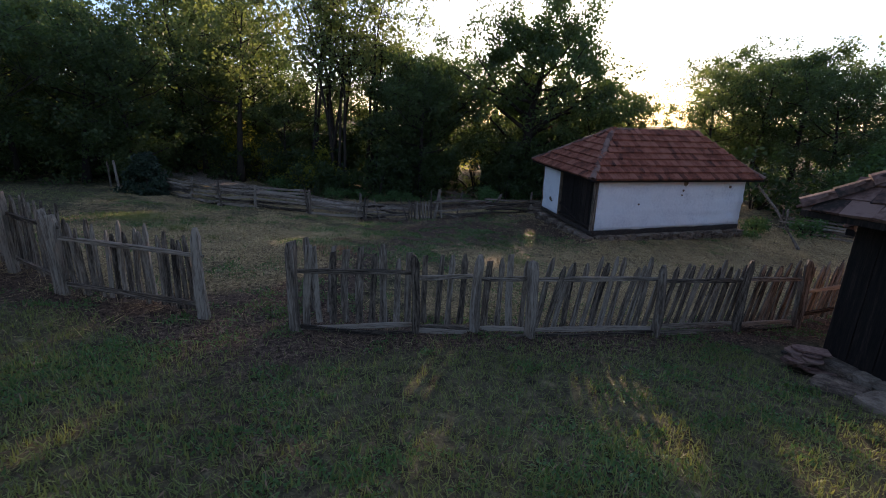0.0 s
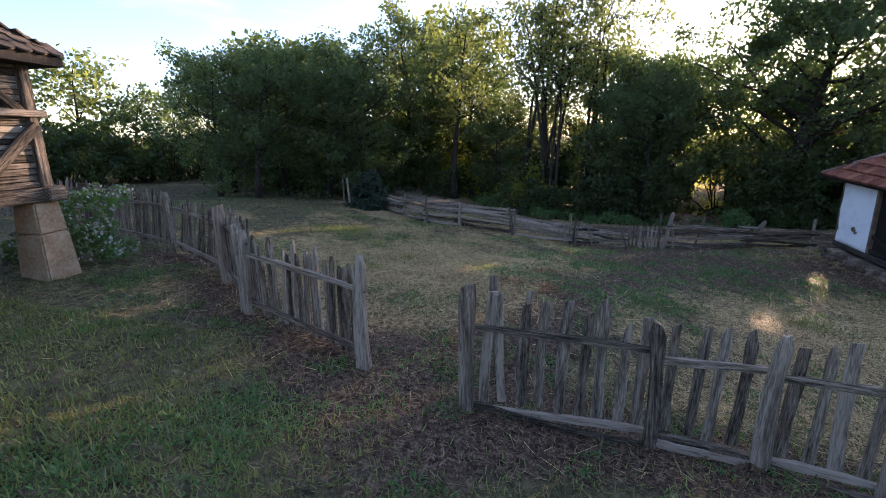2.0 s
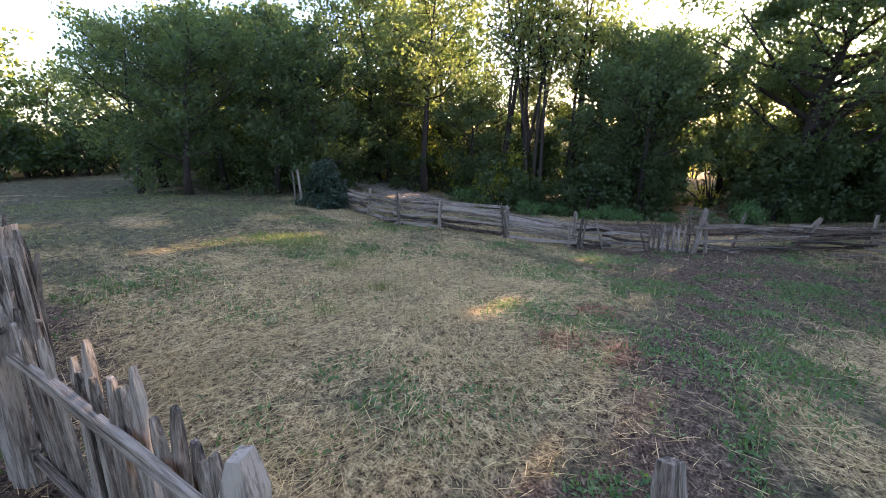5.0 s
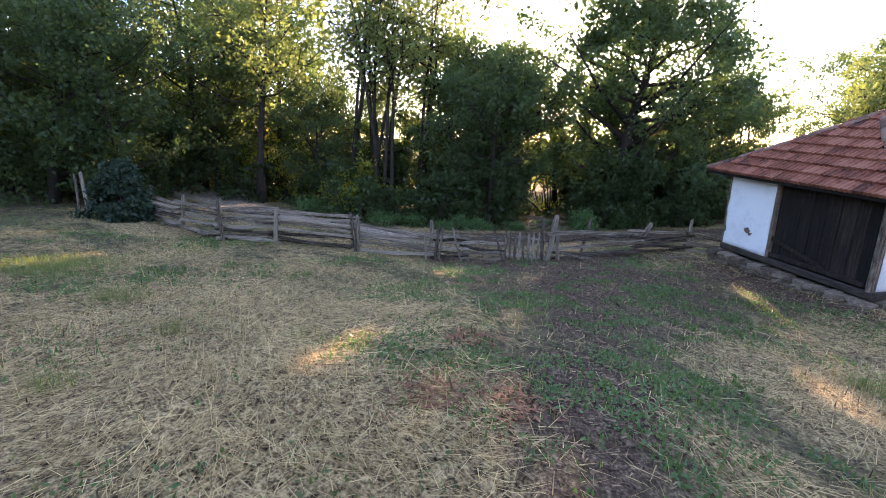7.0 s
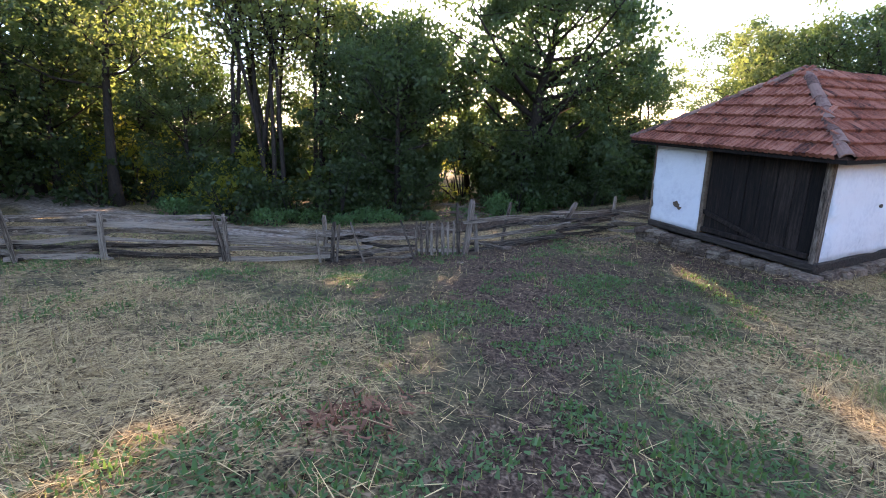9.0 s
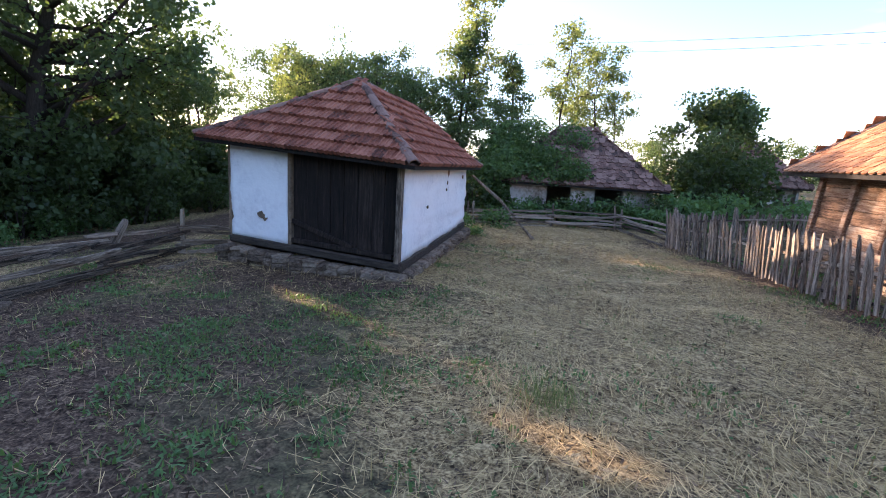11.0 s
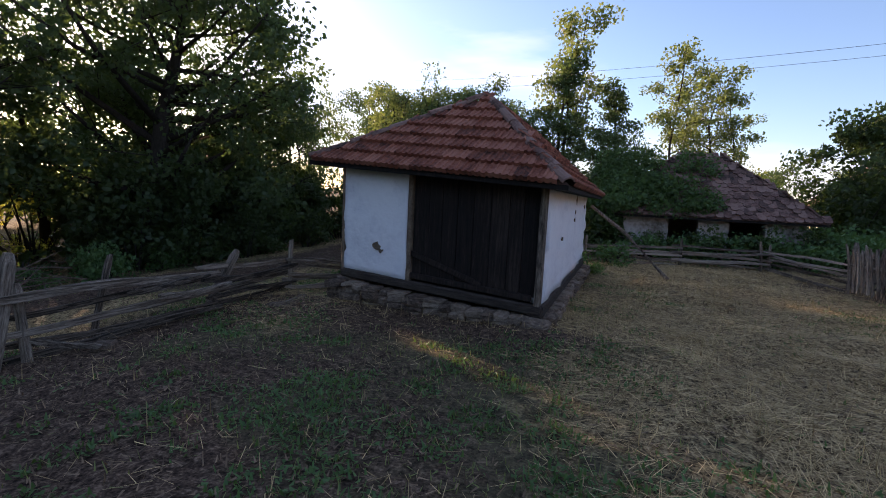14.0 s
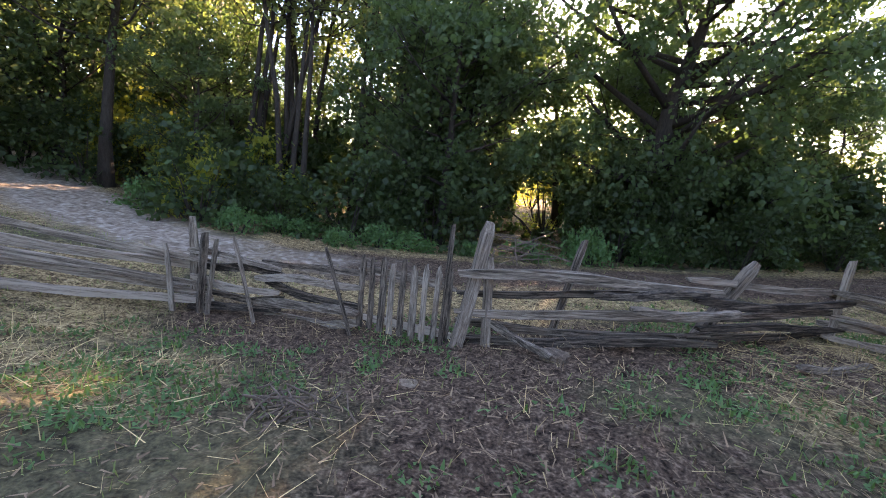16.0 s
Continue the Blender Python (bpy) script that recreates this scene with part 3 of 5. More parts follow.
def build_hut():
    hut = thing("hut", 0, 0, 0, "small whitewashed hut with dark plank doors and red tiled hip roof", "hut")
    W, D, H = HUT_W, HUT_D, HUT_H
    # plastered walls with worn, wavy edges
    def plaster(name, x0, x1, y0, y1, z0, z1, lab=""):
        bm = bmesh.new()
        add_box(bm, x0, x1, y0, y1, z0, z1)
        bmesh.ops.recalc_face_normals(bm, faces=bm.faces)
        bmesh.ops.subdivide_edges(bm, edges=bm.edges[:], cuts=14, use_grid_fill=True)
        for v in bm.verts:
            p = v.co.copy()
            rag = 0.085 if abs(p.x - x0) < 1e-4 or abs(p.x - x1) < 1e-4 else 0.014
            v.co += Vector((rag * (0.6 * noise.noise(p * 4.3 + Vector((3, 0, 1))) + 0.5 * noise.noise(p * 11.0 + Vector((1, 4, 2)))), 0.02 * noise.noise(p * 2.3 + Vector((5, 1, 2))), 0.012 * noise.noise(p * 4.0 + Vector((2, 7, 1)))))
            v.co = Vector(tilt(v.co))
        ob = part(name, bm, PLASTER, hut, lab)
        ob.data.polygons.foreach_set("use_smooth", [True] * len(ob.data.polygons))
        return ob
    plaster("front_wall", -W + 0.02, -1.825, 0.0, 0.22, 0.0, H, "whitewashed wattle wall with a chipped patch")
    plaster("side_wall", -0.22, 0.0, 0.12, D, 0.02, H)
    plaster("back_wall", -W + 0.22, -0.22, D - 0.22, D, 0.02, H)
    plaster("left_wall", -W, -W + 0.22, 0.22, D, 0.02, H)
    # corner posts with broken plaster edges
    for x0, x1 in ((-0.085, -0.005), (-1.83, -1.77), (-W - 0.012, -W + 0.03)):
        part("corner_post", box_mesh(x0, x1, -0.012, 0.12, -0.02, H, 0.012, tilt), GREY_WOOD if x0 > -1 else MUD, hut, "weathered corner post")
    # chipped patches that bare the mud
    for cx, cz, s, q in ((-2.28, 0.42, 0.12, 1), (-2.22, 0.36, 0.07, 2)):
        n = 9
        vs = [tilt((cx + s * (0.5 + 0.7 * noise.noise(Vector((i * 1.7, q, 0)))) * math.cos(6.283 * i / n), -0.024, cz + 0.8 * s * (0.6 + 0.7 * noise.noise(Vector((i * 1.3, q, 4)))) * math.sin(6.283 * i / n))) for i in range(n)]
        vs += [(v[0], v[1] + 0.03, v[2]) for v in vs]
        link("bare_patch", mesh_of("bare_patch", vs, [tuple(range(n))[::-1]] + [(i, (i + 1) % n, n + (i + 1) % n, n + i) for i in range(n)], MUD), hut, None, "bare mud where plaster fell off")
    for cy, cz, s in ((3.05, 1.33, 0.09), (3.0, 1.12, 0.035), (2.98, 0.98, 0.03), (4.75, 1.2, 0.05), (1.5, 0.75, 0.03)):
        n = 8
        vs = [(0.022, cy + s * random.uniform(0.6, 1.1) * math.cos(6.283 * i / n), cz + s * random.uniform(0.6, 1.2) * math.sin(6.283 * i / n)) for i in range(n)]
        vs += [(v[0] - 0.03, v[1], v[2]) for v in vs]
        link("bare_patch", mesh_of("bare_patch", vs, [tuple(range(n)), *[(i, n + i, n + (i + 1) % n, (i + 1) % n) for i in range(n)]], MUD), hut, None, "dark hole in the plaster")
    # plank front: upright boards, slightly uneven, with a brace and a base rail
    x = -1.77
    doors = link("plank_front", mesh_of("plank_front", *merge([([tilt(p) for p in ((-1.80, 0.10, 0.1), (-0.1, 0.10, 0.1), (-0.1, 0.10, H), (-1.80, 0.10, H), (-1.80, 0.14, 0.1), (-0.1, 0.14, 0.1), (-0.1, 0.14, H), (-1.80, 0.14, H))], [(0, 1, 2, 3), (4, 7, 6, 5), (0, 4, 5, 1), (1, 5, 6, 2), (3, 2, 6, 7), (0, 3, 7, 4)])]), DARK_WOOD), hut, None, "dark sooty plank front")
    while x < -0.08:
        w = min(random.uniform(0.13, 0.24), -0.05 - x)
        part("plank", box_mesh(x + 0.003, x + w - 0.003, 0.055 + random.uniform(-0.008, 0.01), 0.10, 0.10, H, 0.004, tilt), DARK_WOOD, doors)
        x += w
    part("brace", box_mesh(-0.55, 0.55, -0.02, 0.02, -0.035, 0.035, 0.006), DARK_WOOD, doors, "", pose(-1.3, 0.035, 0.36, 0, 18, 0))
    part("rail", box_mesh(-1.78, -0.12, 0.0, 0.06, 0.055, 0.13, 0.008, tilt), DARK_WOOD, hut, "worn threshold board")
    # sill beams
    part("sill_beam", box_mesh(-W - 0.02, 0.02, -0.022, 0.16, -0.10, 0.025, 0.02, tilt), TAR_WOOD, hut, "heavy weathered sill beam")
    part("sill_beam", box_mesh(-0.18, 0.035, 0.0, D, -0.13, 0.03, 0.02), TAR_WOOD, hut, "tarred sill beam")
    stone_row(hut, (-W - 0.15, -0.02, 0), (0.0, -0.02, 0), 0.05, -0.14, (0, -1), 0.21, 0.09)
    stone_row(hut, (-0.02, 0.1, 0), (-0.02, D, 0), -0.12, -0.13, (1, 0), 0.21, 0.09)
    stone_row(hut, (-W, D, 0), (-W, 0.2, 0), 0.05, 0.05, (-1, 0))
    # roof
    e = [tilt(p) for p in ((-3.24, -0.26, 1.48), (0.26, -0.30, 1.49), (0.30, D + 0.34, 1.45), (-3.24, D + 0.34, 1.46))]
    rd = [(-1.20, 1.22, 2.76), (-1.30, 4.35, 2.62)]
    link("roof_deck", mesh_of("roof_deck", *hip_shell(e, rd, 0.05), DARK_WOOD), hut, None, "dark board roof deck")
    part("rafter_plate", box_mesh(-W - 0.06, 0.06, -0.06, 0.1, H - 0.03, H + 0.06, 0.01, tilt), DARK_WOOD, hut)
    roof = link("tile_roof", mesh_of("tile_roof", *hip_shell([(p[0], p[1], p[2] + 0.012) for p in e], [(p[0], p[1], p[2] + 0.012) for p in rd], 0.005), OLD_TILE), hut, None, "red interlocking clay tile roof, mossy along hips")
    tile = tile_mesh("tile", 0.168, 0.30, 0.034, RED_TILE)
    for m in tile_slope((e[0], e[1], rd[0]), 0.165, 0.25, 0.02, 0.006, 0.0) + tile_slope((e[1], e[2], rd[1], rd[0]), 0.165, 0.25, 0.02, 0.006, 0.0):
        link("tile", tile, roof, m)
    rest = tile_slope((e[2], e[3], rd[1]), 0.165, 0.25, 0.02, 0.006, 0.0) + tile_slope((e[3], e[0], rd[0], rd[1]), 0.165, 0.25, 0.02, 0.006, 0.0)
    tagged(link("far_tiles", mesh_of("far_tiles", *join_tiles(tile, rest), RED_TILE), roof), kind="stuff")
    cap = cap_mesh("cap", 0.078, 0.36, OLD_TILE)
    for a, b in ((e[0], rd[0]), (e[1], rd[0]), (e[2], rd[1]), (e[3], rd[1]), (rd[0], rd[1])):
        for m in ridge_caps((a[0], a[1], a[2] + 0.045), (b[0], b[1], b[2] + 0.045), 0.1, 0.3):
            link("ridge_cap", cap, roof, m, "mossy grey hip tile")
    return hut


build_hut()
plank = thing("leaning_pole", 0, 0, 0, "grey timber pole leaning on the hut's back corner", "pole")
link("pole", mesh_of("pole", *tube([(0.08, 5.78, 1.22), (0.9, 5.66, 0.62), (1.82, 5.58, gz(1.82, 5.58) + 0.03)], (0.035, 0.042, 0.05), 7), GREY_WOOD), plank)


# ---- the timber barn ----
def build_barn():
    barn = thing("barn", 0, 0, 0, "old timber barn with sunlit plank walls and orange tile roof", "barn")
    x0, x1, y0, y1 = 7.25, 10.4, -0.85, 4.2
    z0, z1 = 0.50, 1.66
    part("stone_base", box_mesh(x0 + 0.08, x1 - 0.08, y0 + 0.08, y1 - 0.08, -0.5, z0 - 0.1, 0.01), OLD_PLASTER, barn, "rough lime-washed foundation")
    stone_row(barn, (x0 + 0.02, y1, 0), (x0 + 0.02, y0, 0), 0.36, 0.38, (-1, 0), 0.32)
    part("sill_beam", box_mesh(x0 - 0.05, x0 + 0.16, y0 - 0.1, y1 + 0.1, z0 - 0.13, z0 + 0.04, 0.015), BARN_WOOD, barn, "squared oak sill")
    n = 5
    step = (y1 - y0) / n
    for i in range(n + 1):
        y = y0 + i * step
        part("post", box_mesh(x0 - 0.035, x0 + 0.12, y - 0.07, y + 0.07, z0 + 0.03, z1 + 0.1, 0.012, lambda p: (p[0], p[1] - 0.13 * (p[2] - z0), p[2])), BARN_WOOD, barn, "brown leaning wall post")
    for i in range(n):
        z = z0 + 0.03
        while z < z1 + 0.02:
            h = random.uniform(0.13, 0.27)
            o = random.uniform(0, 0.02)
            part("plank", box_mesh(x0 + 0.02 + o, x0 + 0.06 + o, y0 + i * step - 0.02, y0 + (i + 1) * step + 0.02, z, min(z + h - 0.006, z1 + 0.1), 0.006), BARN_WOOD, barn)
            z += h
    for yy in (y0, y1 - 0.05):
        x = x0 + 0.12
        while x < x1 - 0.05:
            w = random.uniform(0.16, 0.28)
            part("plank", box_mesh(x, min(x + w - 0.006, x1), yy - 0.01, yy + 0.04, z0 - 0.1, z1 + 0.1, 0.005), DARK_WOOD, barn)
            x += w
    part("back_wall", box_mesh(x1 - 0.06, x1, y0, y1, z0 - 0.3, z1 + 0.1, 0.005), DARK_WOOD, barn)
    e = [(6.80, -1.1, 1.74), (10.85, -1.1, 1.74), (10.85, 4.68, 1.77), (6.80, 4.68, 1.77)]
    rd = [(8.83, -0.6, 3.16), (8.83, 4.1, 3.26)]
    link("roof_deck", mesh_of("roof_deck", *hip_shell(e, rd, 0.07), DARK_WOOD), barn, None, "dark roof deck")
    roof = link("tile_roof", mesh_of("tile_roof", *hip_shell([(p[0], p[1], p[2] + 0.012) for p in e], [(p[0], p[1], p[2] + 0.012) for p in rd], 0.005), OLD_TILE), barn, None, "orange clay beaver-tail tile roof")
    tile = tile_mesh("tile", 0.185, 0.30, 0.022, ORANGE_TILE, False, True)
    west = tile_slope((e[3], e[0], rd[0], rd[1]), 0.185, 0.155, 0.02, 0.012)
    west.sort(key=lambda m: -m.translation.y)
    for m in west[:290]:
        link("tile", tile, roof, m)
    others = west[290:] + tile_slope((e[0], e[1], rd[0]), 0.185, 0.155, 0.02) + tile_slope((e[1], e[2], rd[1], rd[0]), 0.185, 0.155, 0.02) + tile_slope((e[2], e[3], rd[1]), 0.185, 0.155, 0.02)
    tagged(link("far_tiles", mesh_of("far_tiles", *join_tiles(tile, others), ORANGE_TILE), roof), kind="stuff")
    cap = cap_mesh("cap", 0.07, 0.36, OLD_TILE)
    for a, b in ((e[0], rd[0]), (e[1], rd[0]), (e[2], rd[1]), (e[3], rd[1]), (rd[0], rd[1])):
        for m in ridge_caps((a[0], a[1], a[2] + 0.03), (b[0], b[1], b[2] + 0.03), 0.1, 0.3):
            link("ridge_cap", cap, roof, m)
    return barn


build_barn()


def build_shed():
    """The dark shed at the end of the barn, with a roof of mossy slabs."""
    shed = thing("shed", 0, 0, 0, "dark plank shed with lichen-grey slab tile roof on stones", "shed")
    x0, x1, y0, y1 = 7.40, 9.75, -1.92, -1.16
    for yy in (y0, y1):
        x = x0
        while x < x1 - 0.05:
            w = random.uniform(0.16, 0.26)
            part("plank", box_mesh(x, min(x + w - 0.006, x1), yy - 0.03, yy + 0.03, 0.42, 2.02, 0.005), DARK_WOOD, shed)
            x += w
    for xx in (x0, x1):
        y = y0 + 0.05
        while y < y1 - 0.05:
            part("plank", box_mesh(xx - 0.02, xx + 0.03, y, min(y + 0.194, y1 - 0.04), 0.42, 2.02, 0.005), DARK_WOOD, shed)
            y += 0.2
    stone_row(shed, (x0, y0 - 0.03, 0), (x1, y0 - 0.03, 0), 0.43, 0.46, (0, -1), 0.32)
    stone_row(shed, (x0, y1, 0), (x0, y0 + 0.1, 0), 0.43, 0.43, (-1, 0), 0.32)
    e = [(7.08, -2.38, 2.08), (10.05, -2.38, 2.12), (10.05, -1.12, 2.12), (7.08, -1.12, 2.08)]
    rd = [(7.95, -1.66, 2.72), (9.2, -1.66, 2.80)]
    c = [e[3], e[0], e[1], e[2]]
    link("roof_deck", mesh_of("roof_deck", *hip_shell(c, rd, 0.06), DARK_WOOD), shed, None, "dark roof deck")
    roof = link("tile_roof", mesh_of("tile_roof", *hip_shell([(p[0], p[1], p[2] + 0.012) for p in c], [(p[0], p[1], p[2] + 0.012) for p in rd], 0.005), OLD_TILE), shed, None, "lichen-grey slab tiles")
    slab = tile_mesh("slab", 0.29, 0.36, 0.03, OLD_TILE, False, False)
    for m in tile_slope((e[0], e[1], rd[1], rd[0]), 0.28, 0.22, 0.02, 0.02) + tile_slope((e[3], e[0], rd[0]), 0.28, 0.22, 0.02, 0.02) + tile_slope((e[2], e[3], rd[0], rd[1]), 0.28, 0.22, 0.02, 0.02) + tile_slope((e[1], e[2], rd[1]), 0.28, 0.22, 0.02, 0.02):
        link("slab_tile", slab, roof, m @ pose(0, 0, 0, random.uniform(-2, 3), random.uniform(-3, 3), random.uniform(-5, 5)))
    cap = cap_mesh("cap", 0.12, 0.36, OLD_TILE)
    for a, b in ((e[0], rd[0]), (e[1], rd[1]), (e[2], rd[1]), (e[3], rd[0]), (rd[0], rd[1])):
        for m in ridge_caps((a[0], a[1], a[2] + 0.05), (b[0], b[1], b[2] + 0.05), 0.12, 0.3):
            link("ridge_cap", cap, roof, m)


build_shed()
pile = thing("tile_pile", 7.45, -2.35, gz(7.45, -2.35), "heap of discarded clay tiles on flat stones", "tiles")
OLD_SLAB = tile_mesh("old_tile", 0.20, 0.34, 0.02, OLD_TILE, False, True)
for i in range(14):
    link("old_tile", OLD_SLAB, pile, pose(random.uniform(-0.2, 0.15), random.uniform(-0.15, 0.1), 0.03 + 0.013 * i, random.uniform(-9, 9), random.uniform(-9, 9), random.uniform(-50, 50)))
for x, y, s in ((7.95, -2.45, 0.5), (8.45, -2.42, 0.6), (9.0, -2.46, 0.5), (9.5, -2.42, 0.55)):
    tagged(link("flat_stone", random.choice(STONES), None, pose(x, y, gz(x, y) + 0.02, 2, -3, random.uniform(0, 60)) @ Matrix.Diagonal((s, s * 0.7, 0.14, 1))), "flat brown stone bedded against the barn", "stone", "stones along the barn")


# ---- the granary on stone piers ----
def build_granary():
    g = thing("granary", 0, 0, 0, "raised timber granary on sandstone piers with mossy tiled roof, shade painted in", "granary")
    x0, x1, y0, y1 = 3.87, 8.95, -17.6, -13.35
    sill, eave = 2.10, 3.68

    def pier(x, y):
        z = gz(x, y) - 0.05
        for a, b, w0, w1 in ((z, z + (sill - z) * 0.55, 0.46, 0.39), (z + (sill - z) * 0.55 + 0.008, sill - 0.12, 0.38, 0.33)):
            bm = bmesh.new()
            add_box(bm, -0.5, 0.5, -0.5, 0.5, 0, 1, lambda p: (x + p[0] * (w0 + (w1 - w0) * p[2]), y + p[1] * (w0 + (w1 - w0) * p[2]), a + (b - a) * p[2]))
            bmesh.ops.recalc_face_normals(bm, faces=bm.faces)
            bmesh.ops.bevel(bm, geom=bm.edges[:], offset=0.02, segments=2, affect="EDGES")
            part("pier_block", bm, SANDSTONE, g, "tapering yellow sandstone pier block")
    for x in (x0 + 0.16, 6.4, x1 - 0.16):
        for y in (y1 - 0.16, y0 + 0.16):
            pier(x, y)
    for yy in (y1, y0):
        part("sill_beam", box_mesh(x0 - 0.12, x1 + 0.12, yy - 0.2, yy + 0.03, sill - 0.12, sill + 0.06, 0.015), RAIL_WOOD, g, "grey squared sill")
    for xx in (x0, x1 - 0.2):
        part("sill_beam", box_mesh(xx - 0.03, xx + 0.19, y0 - 0.1, y1 + 0.12, sill - 0.115, sill + 0.055, 0.015), RAIL_WOOD, g, "grey squared sill")
    part("floor", box_mesh(x0 + 0.1, x1 - 0.1, y0 + 0.1, y1 - 0.1, sill - 0.02, sill + 0.03, 0), DARK_WOOD, g)
    for x in (x0 + 0.02, x0 + 1.55, x0 + 3.1, x1 - 0.14):
        part("post", box_mesh(x, x + 0.13, y1 - 0.13, y1 + 0.01, sill + 0.06, eave + 0.05, 0.012), GREY_WOOD, g, "grey hewn post")
        part("post", box_mesh(x, x + 0.13, y0, y0 + 0.13, sill + 0.06, eave + 0.05, 0.012), GREY_WOOD, g, "grey hewn post")
    part("post", box_mesh(x0 + 0.02, x0 + 0.13, y0 + 2.0, y0 + 2.13, sill + 0.06, eave + 0.05, 0.012), GREY_WOOD, g, "grey hewn post")
    part("mid_rail", box_mesh(x0 - 0.06, x1, y1 - 0.02, y1 + 0.05, 3.02, 3.10, 0.01), RAIL_WOOD, g, "grey rail")
    for x, s in ((x0 + 0.62, 1), (x0 + 2.1, 1)):
        part("brace", box_mesh(-0.72, 0.72, -0.03, 0.03, -0.06, 0.06, 0.01), RAIL_WOOD, g, "diagonal brace", pose(x, y1 + 0.015, 2.44, 0, 42, 0))
        part("brace", box_mesh(-0.5, 0.5, -0.025, 0.025, -0.05, 0.05, 0.01), RAIL_WOOD, g, "diagonal brace", pose(x - 0.05, y1 + 0.015, 3.38, 0, -42, 0))
    z = sill + 0.07
    while z < eave:
        h = random.uniform(0.06, 0.09)
        part("board", box_mesh(x0 + 0.1, x1 - 0.1, y1 - 0.10, y1 - 0.06 + random.uniform(0, 0.015), z, z + h - 0.01, 0.004), RAIL_WOOD, g)
        part("board", box_mesh(x0 + 0.05, x0 + 0.09, y0 + 0.1, y1 - 0.12, z, z + h - 0.01, 0.004), RAIL_WOOD, g)
        z += h
    # dark box that fills the inside behind the gapped boards
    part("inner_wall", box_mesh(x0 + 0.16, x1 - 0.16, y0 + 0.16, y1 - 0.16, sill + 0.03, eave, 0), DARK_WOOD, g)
    e = [(x0 - 0.20, y1 + 0.27, 3.72), (x0 - 0.20, y0 - 0.3, 3.72), (x1 + 0.3, y0 - 0.3, 3.72), (x1 + 0.3, y1 + 0.27, 3.72)]
    rd = [(5.85, -15.4, 5.35), (7.05, -15.4, 5.35)]
    link("roof_deck", mesh_of("roof_deck", *hip_shell(e, rd, 0.1), DARK_WOOD), g, None, "dark roof deck with open eaves")
    roof = link("tile_roof", mesh_of("tile_roof", *hip_shell([(p[0], p[1], p[2] + 0.012) for p in e], [(p[0], p[1], p[2] + 0.012) for p in rd], 0.005), SHADED_MOSS_TILE), g, None, "thick mossy tile roof with tree shade in its colour")
    # the roof's darkness is moss plus painted tree shade
    tile = tile_mesh("tile", 0.19, 0.30, 0.024, SHADED_MOSS_TILE, False, True)
    poses = tile_slope((e[0], e[1], rd[0]), 0.19, 0.155, 0.02, 0.02) + tile_slope((e[3], e[0], rd[0], rd[1]), 0.19, 0.155, 0.02, 0.02)
    for m in poses[:280]:
        link("tile", tile, roof, m)
    tagged(link("far_tiles", mesh_of("far_tiles", *join_tiles(tile, poses[280:] + tile_slope((e[2], e[3], rd[1]), 0.19, 0.155, 0.02) + tile_slope((e[1], e[2], rd[1], rd[0]), 0.19, 0.155, 0.02)), SHADED_MOSS_TILE), roof), kind="stuff")
    return g


build_granary()


def build_barrow(x, y, turn):
    """A dark steel wheelbarrow parked under the granary floor."""
    z = gz(x, y)
    w = thing("wheelbarrow", x, y, z, "dark steel wheelbarrow with pale grips under the granary", "wheelbarrow", "", turn)

    def flare(p):
        k = 0.72 + 0.28 * (p[2] - 0.34) / 0.30
        return (p[0] * k, p[1] * k, p[2])
    bm = bmesh.new()
    for x0, x1, y0, y1, z0, z1 in ((-0.42, 0.42, -0.30, 0.30, 0.34, 0.36), (-0.42, -0.40, -0.30, 0.30, 0.36, 0.64), (0.40, 0.42, -0.30, 0.30, 0.36, 0.64), (-0.40, 0.40, -0.30, -0.28, 0.36, 0.64), (-0.40, 0.40, 0.28, 0.30, 0.36, 0.64)):
        add_box(bm, x0, x1, y0, y1, z0, z1, flare)
    bmesh.ops.recalc_face_normals(bm, faces=bm.faces)
    part("tray", bm, METAL, w, "dark rusty tray")
    for s in (-0.24, 0.24):
        link("handle", mesh_of("handle", *tube([(-0.62, s * 0.25, 0.20), (0.2, s, 0.335), (0.80, s * 1.15, 0.56)], (0.018, 0.018, 0.018), 8), METAL), w)
        link("grip", mesh_of("grip", *tube([(0.78, s * 1.14, 0.55), (0.84, s * 1.16, 0.575), (0.92, s * 1.18, 0.61)], (0.026, 0.032, 0.026), 8), PLASTER, True), w, None, "pale grip")
        link("leg", mesh_of("leg", *tube([(0.28, s, 0.34), (0.36, s * 1.1, 0.0)], (0.016, 0.016), 6), METAL), w)
    ring = [(-0.62 + 0.17 * math.cos(a), 0.0, 0.19 + 0.17 * math.sin(a)) for a in [6.283 * i / 14 for i in range(15)]]
    link("wheel", mesh_of("wheel", *tube(ring, [0.035] * 15, 6), WIRE, True), w, None, "black rubber wheel")


build_barrow(4.95, -14.05, 60)


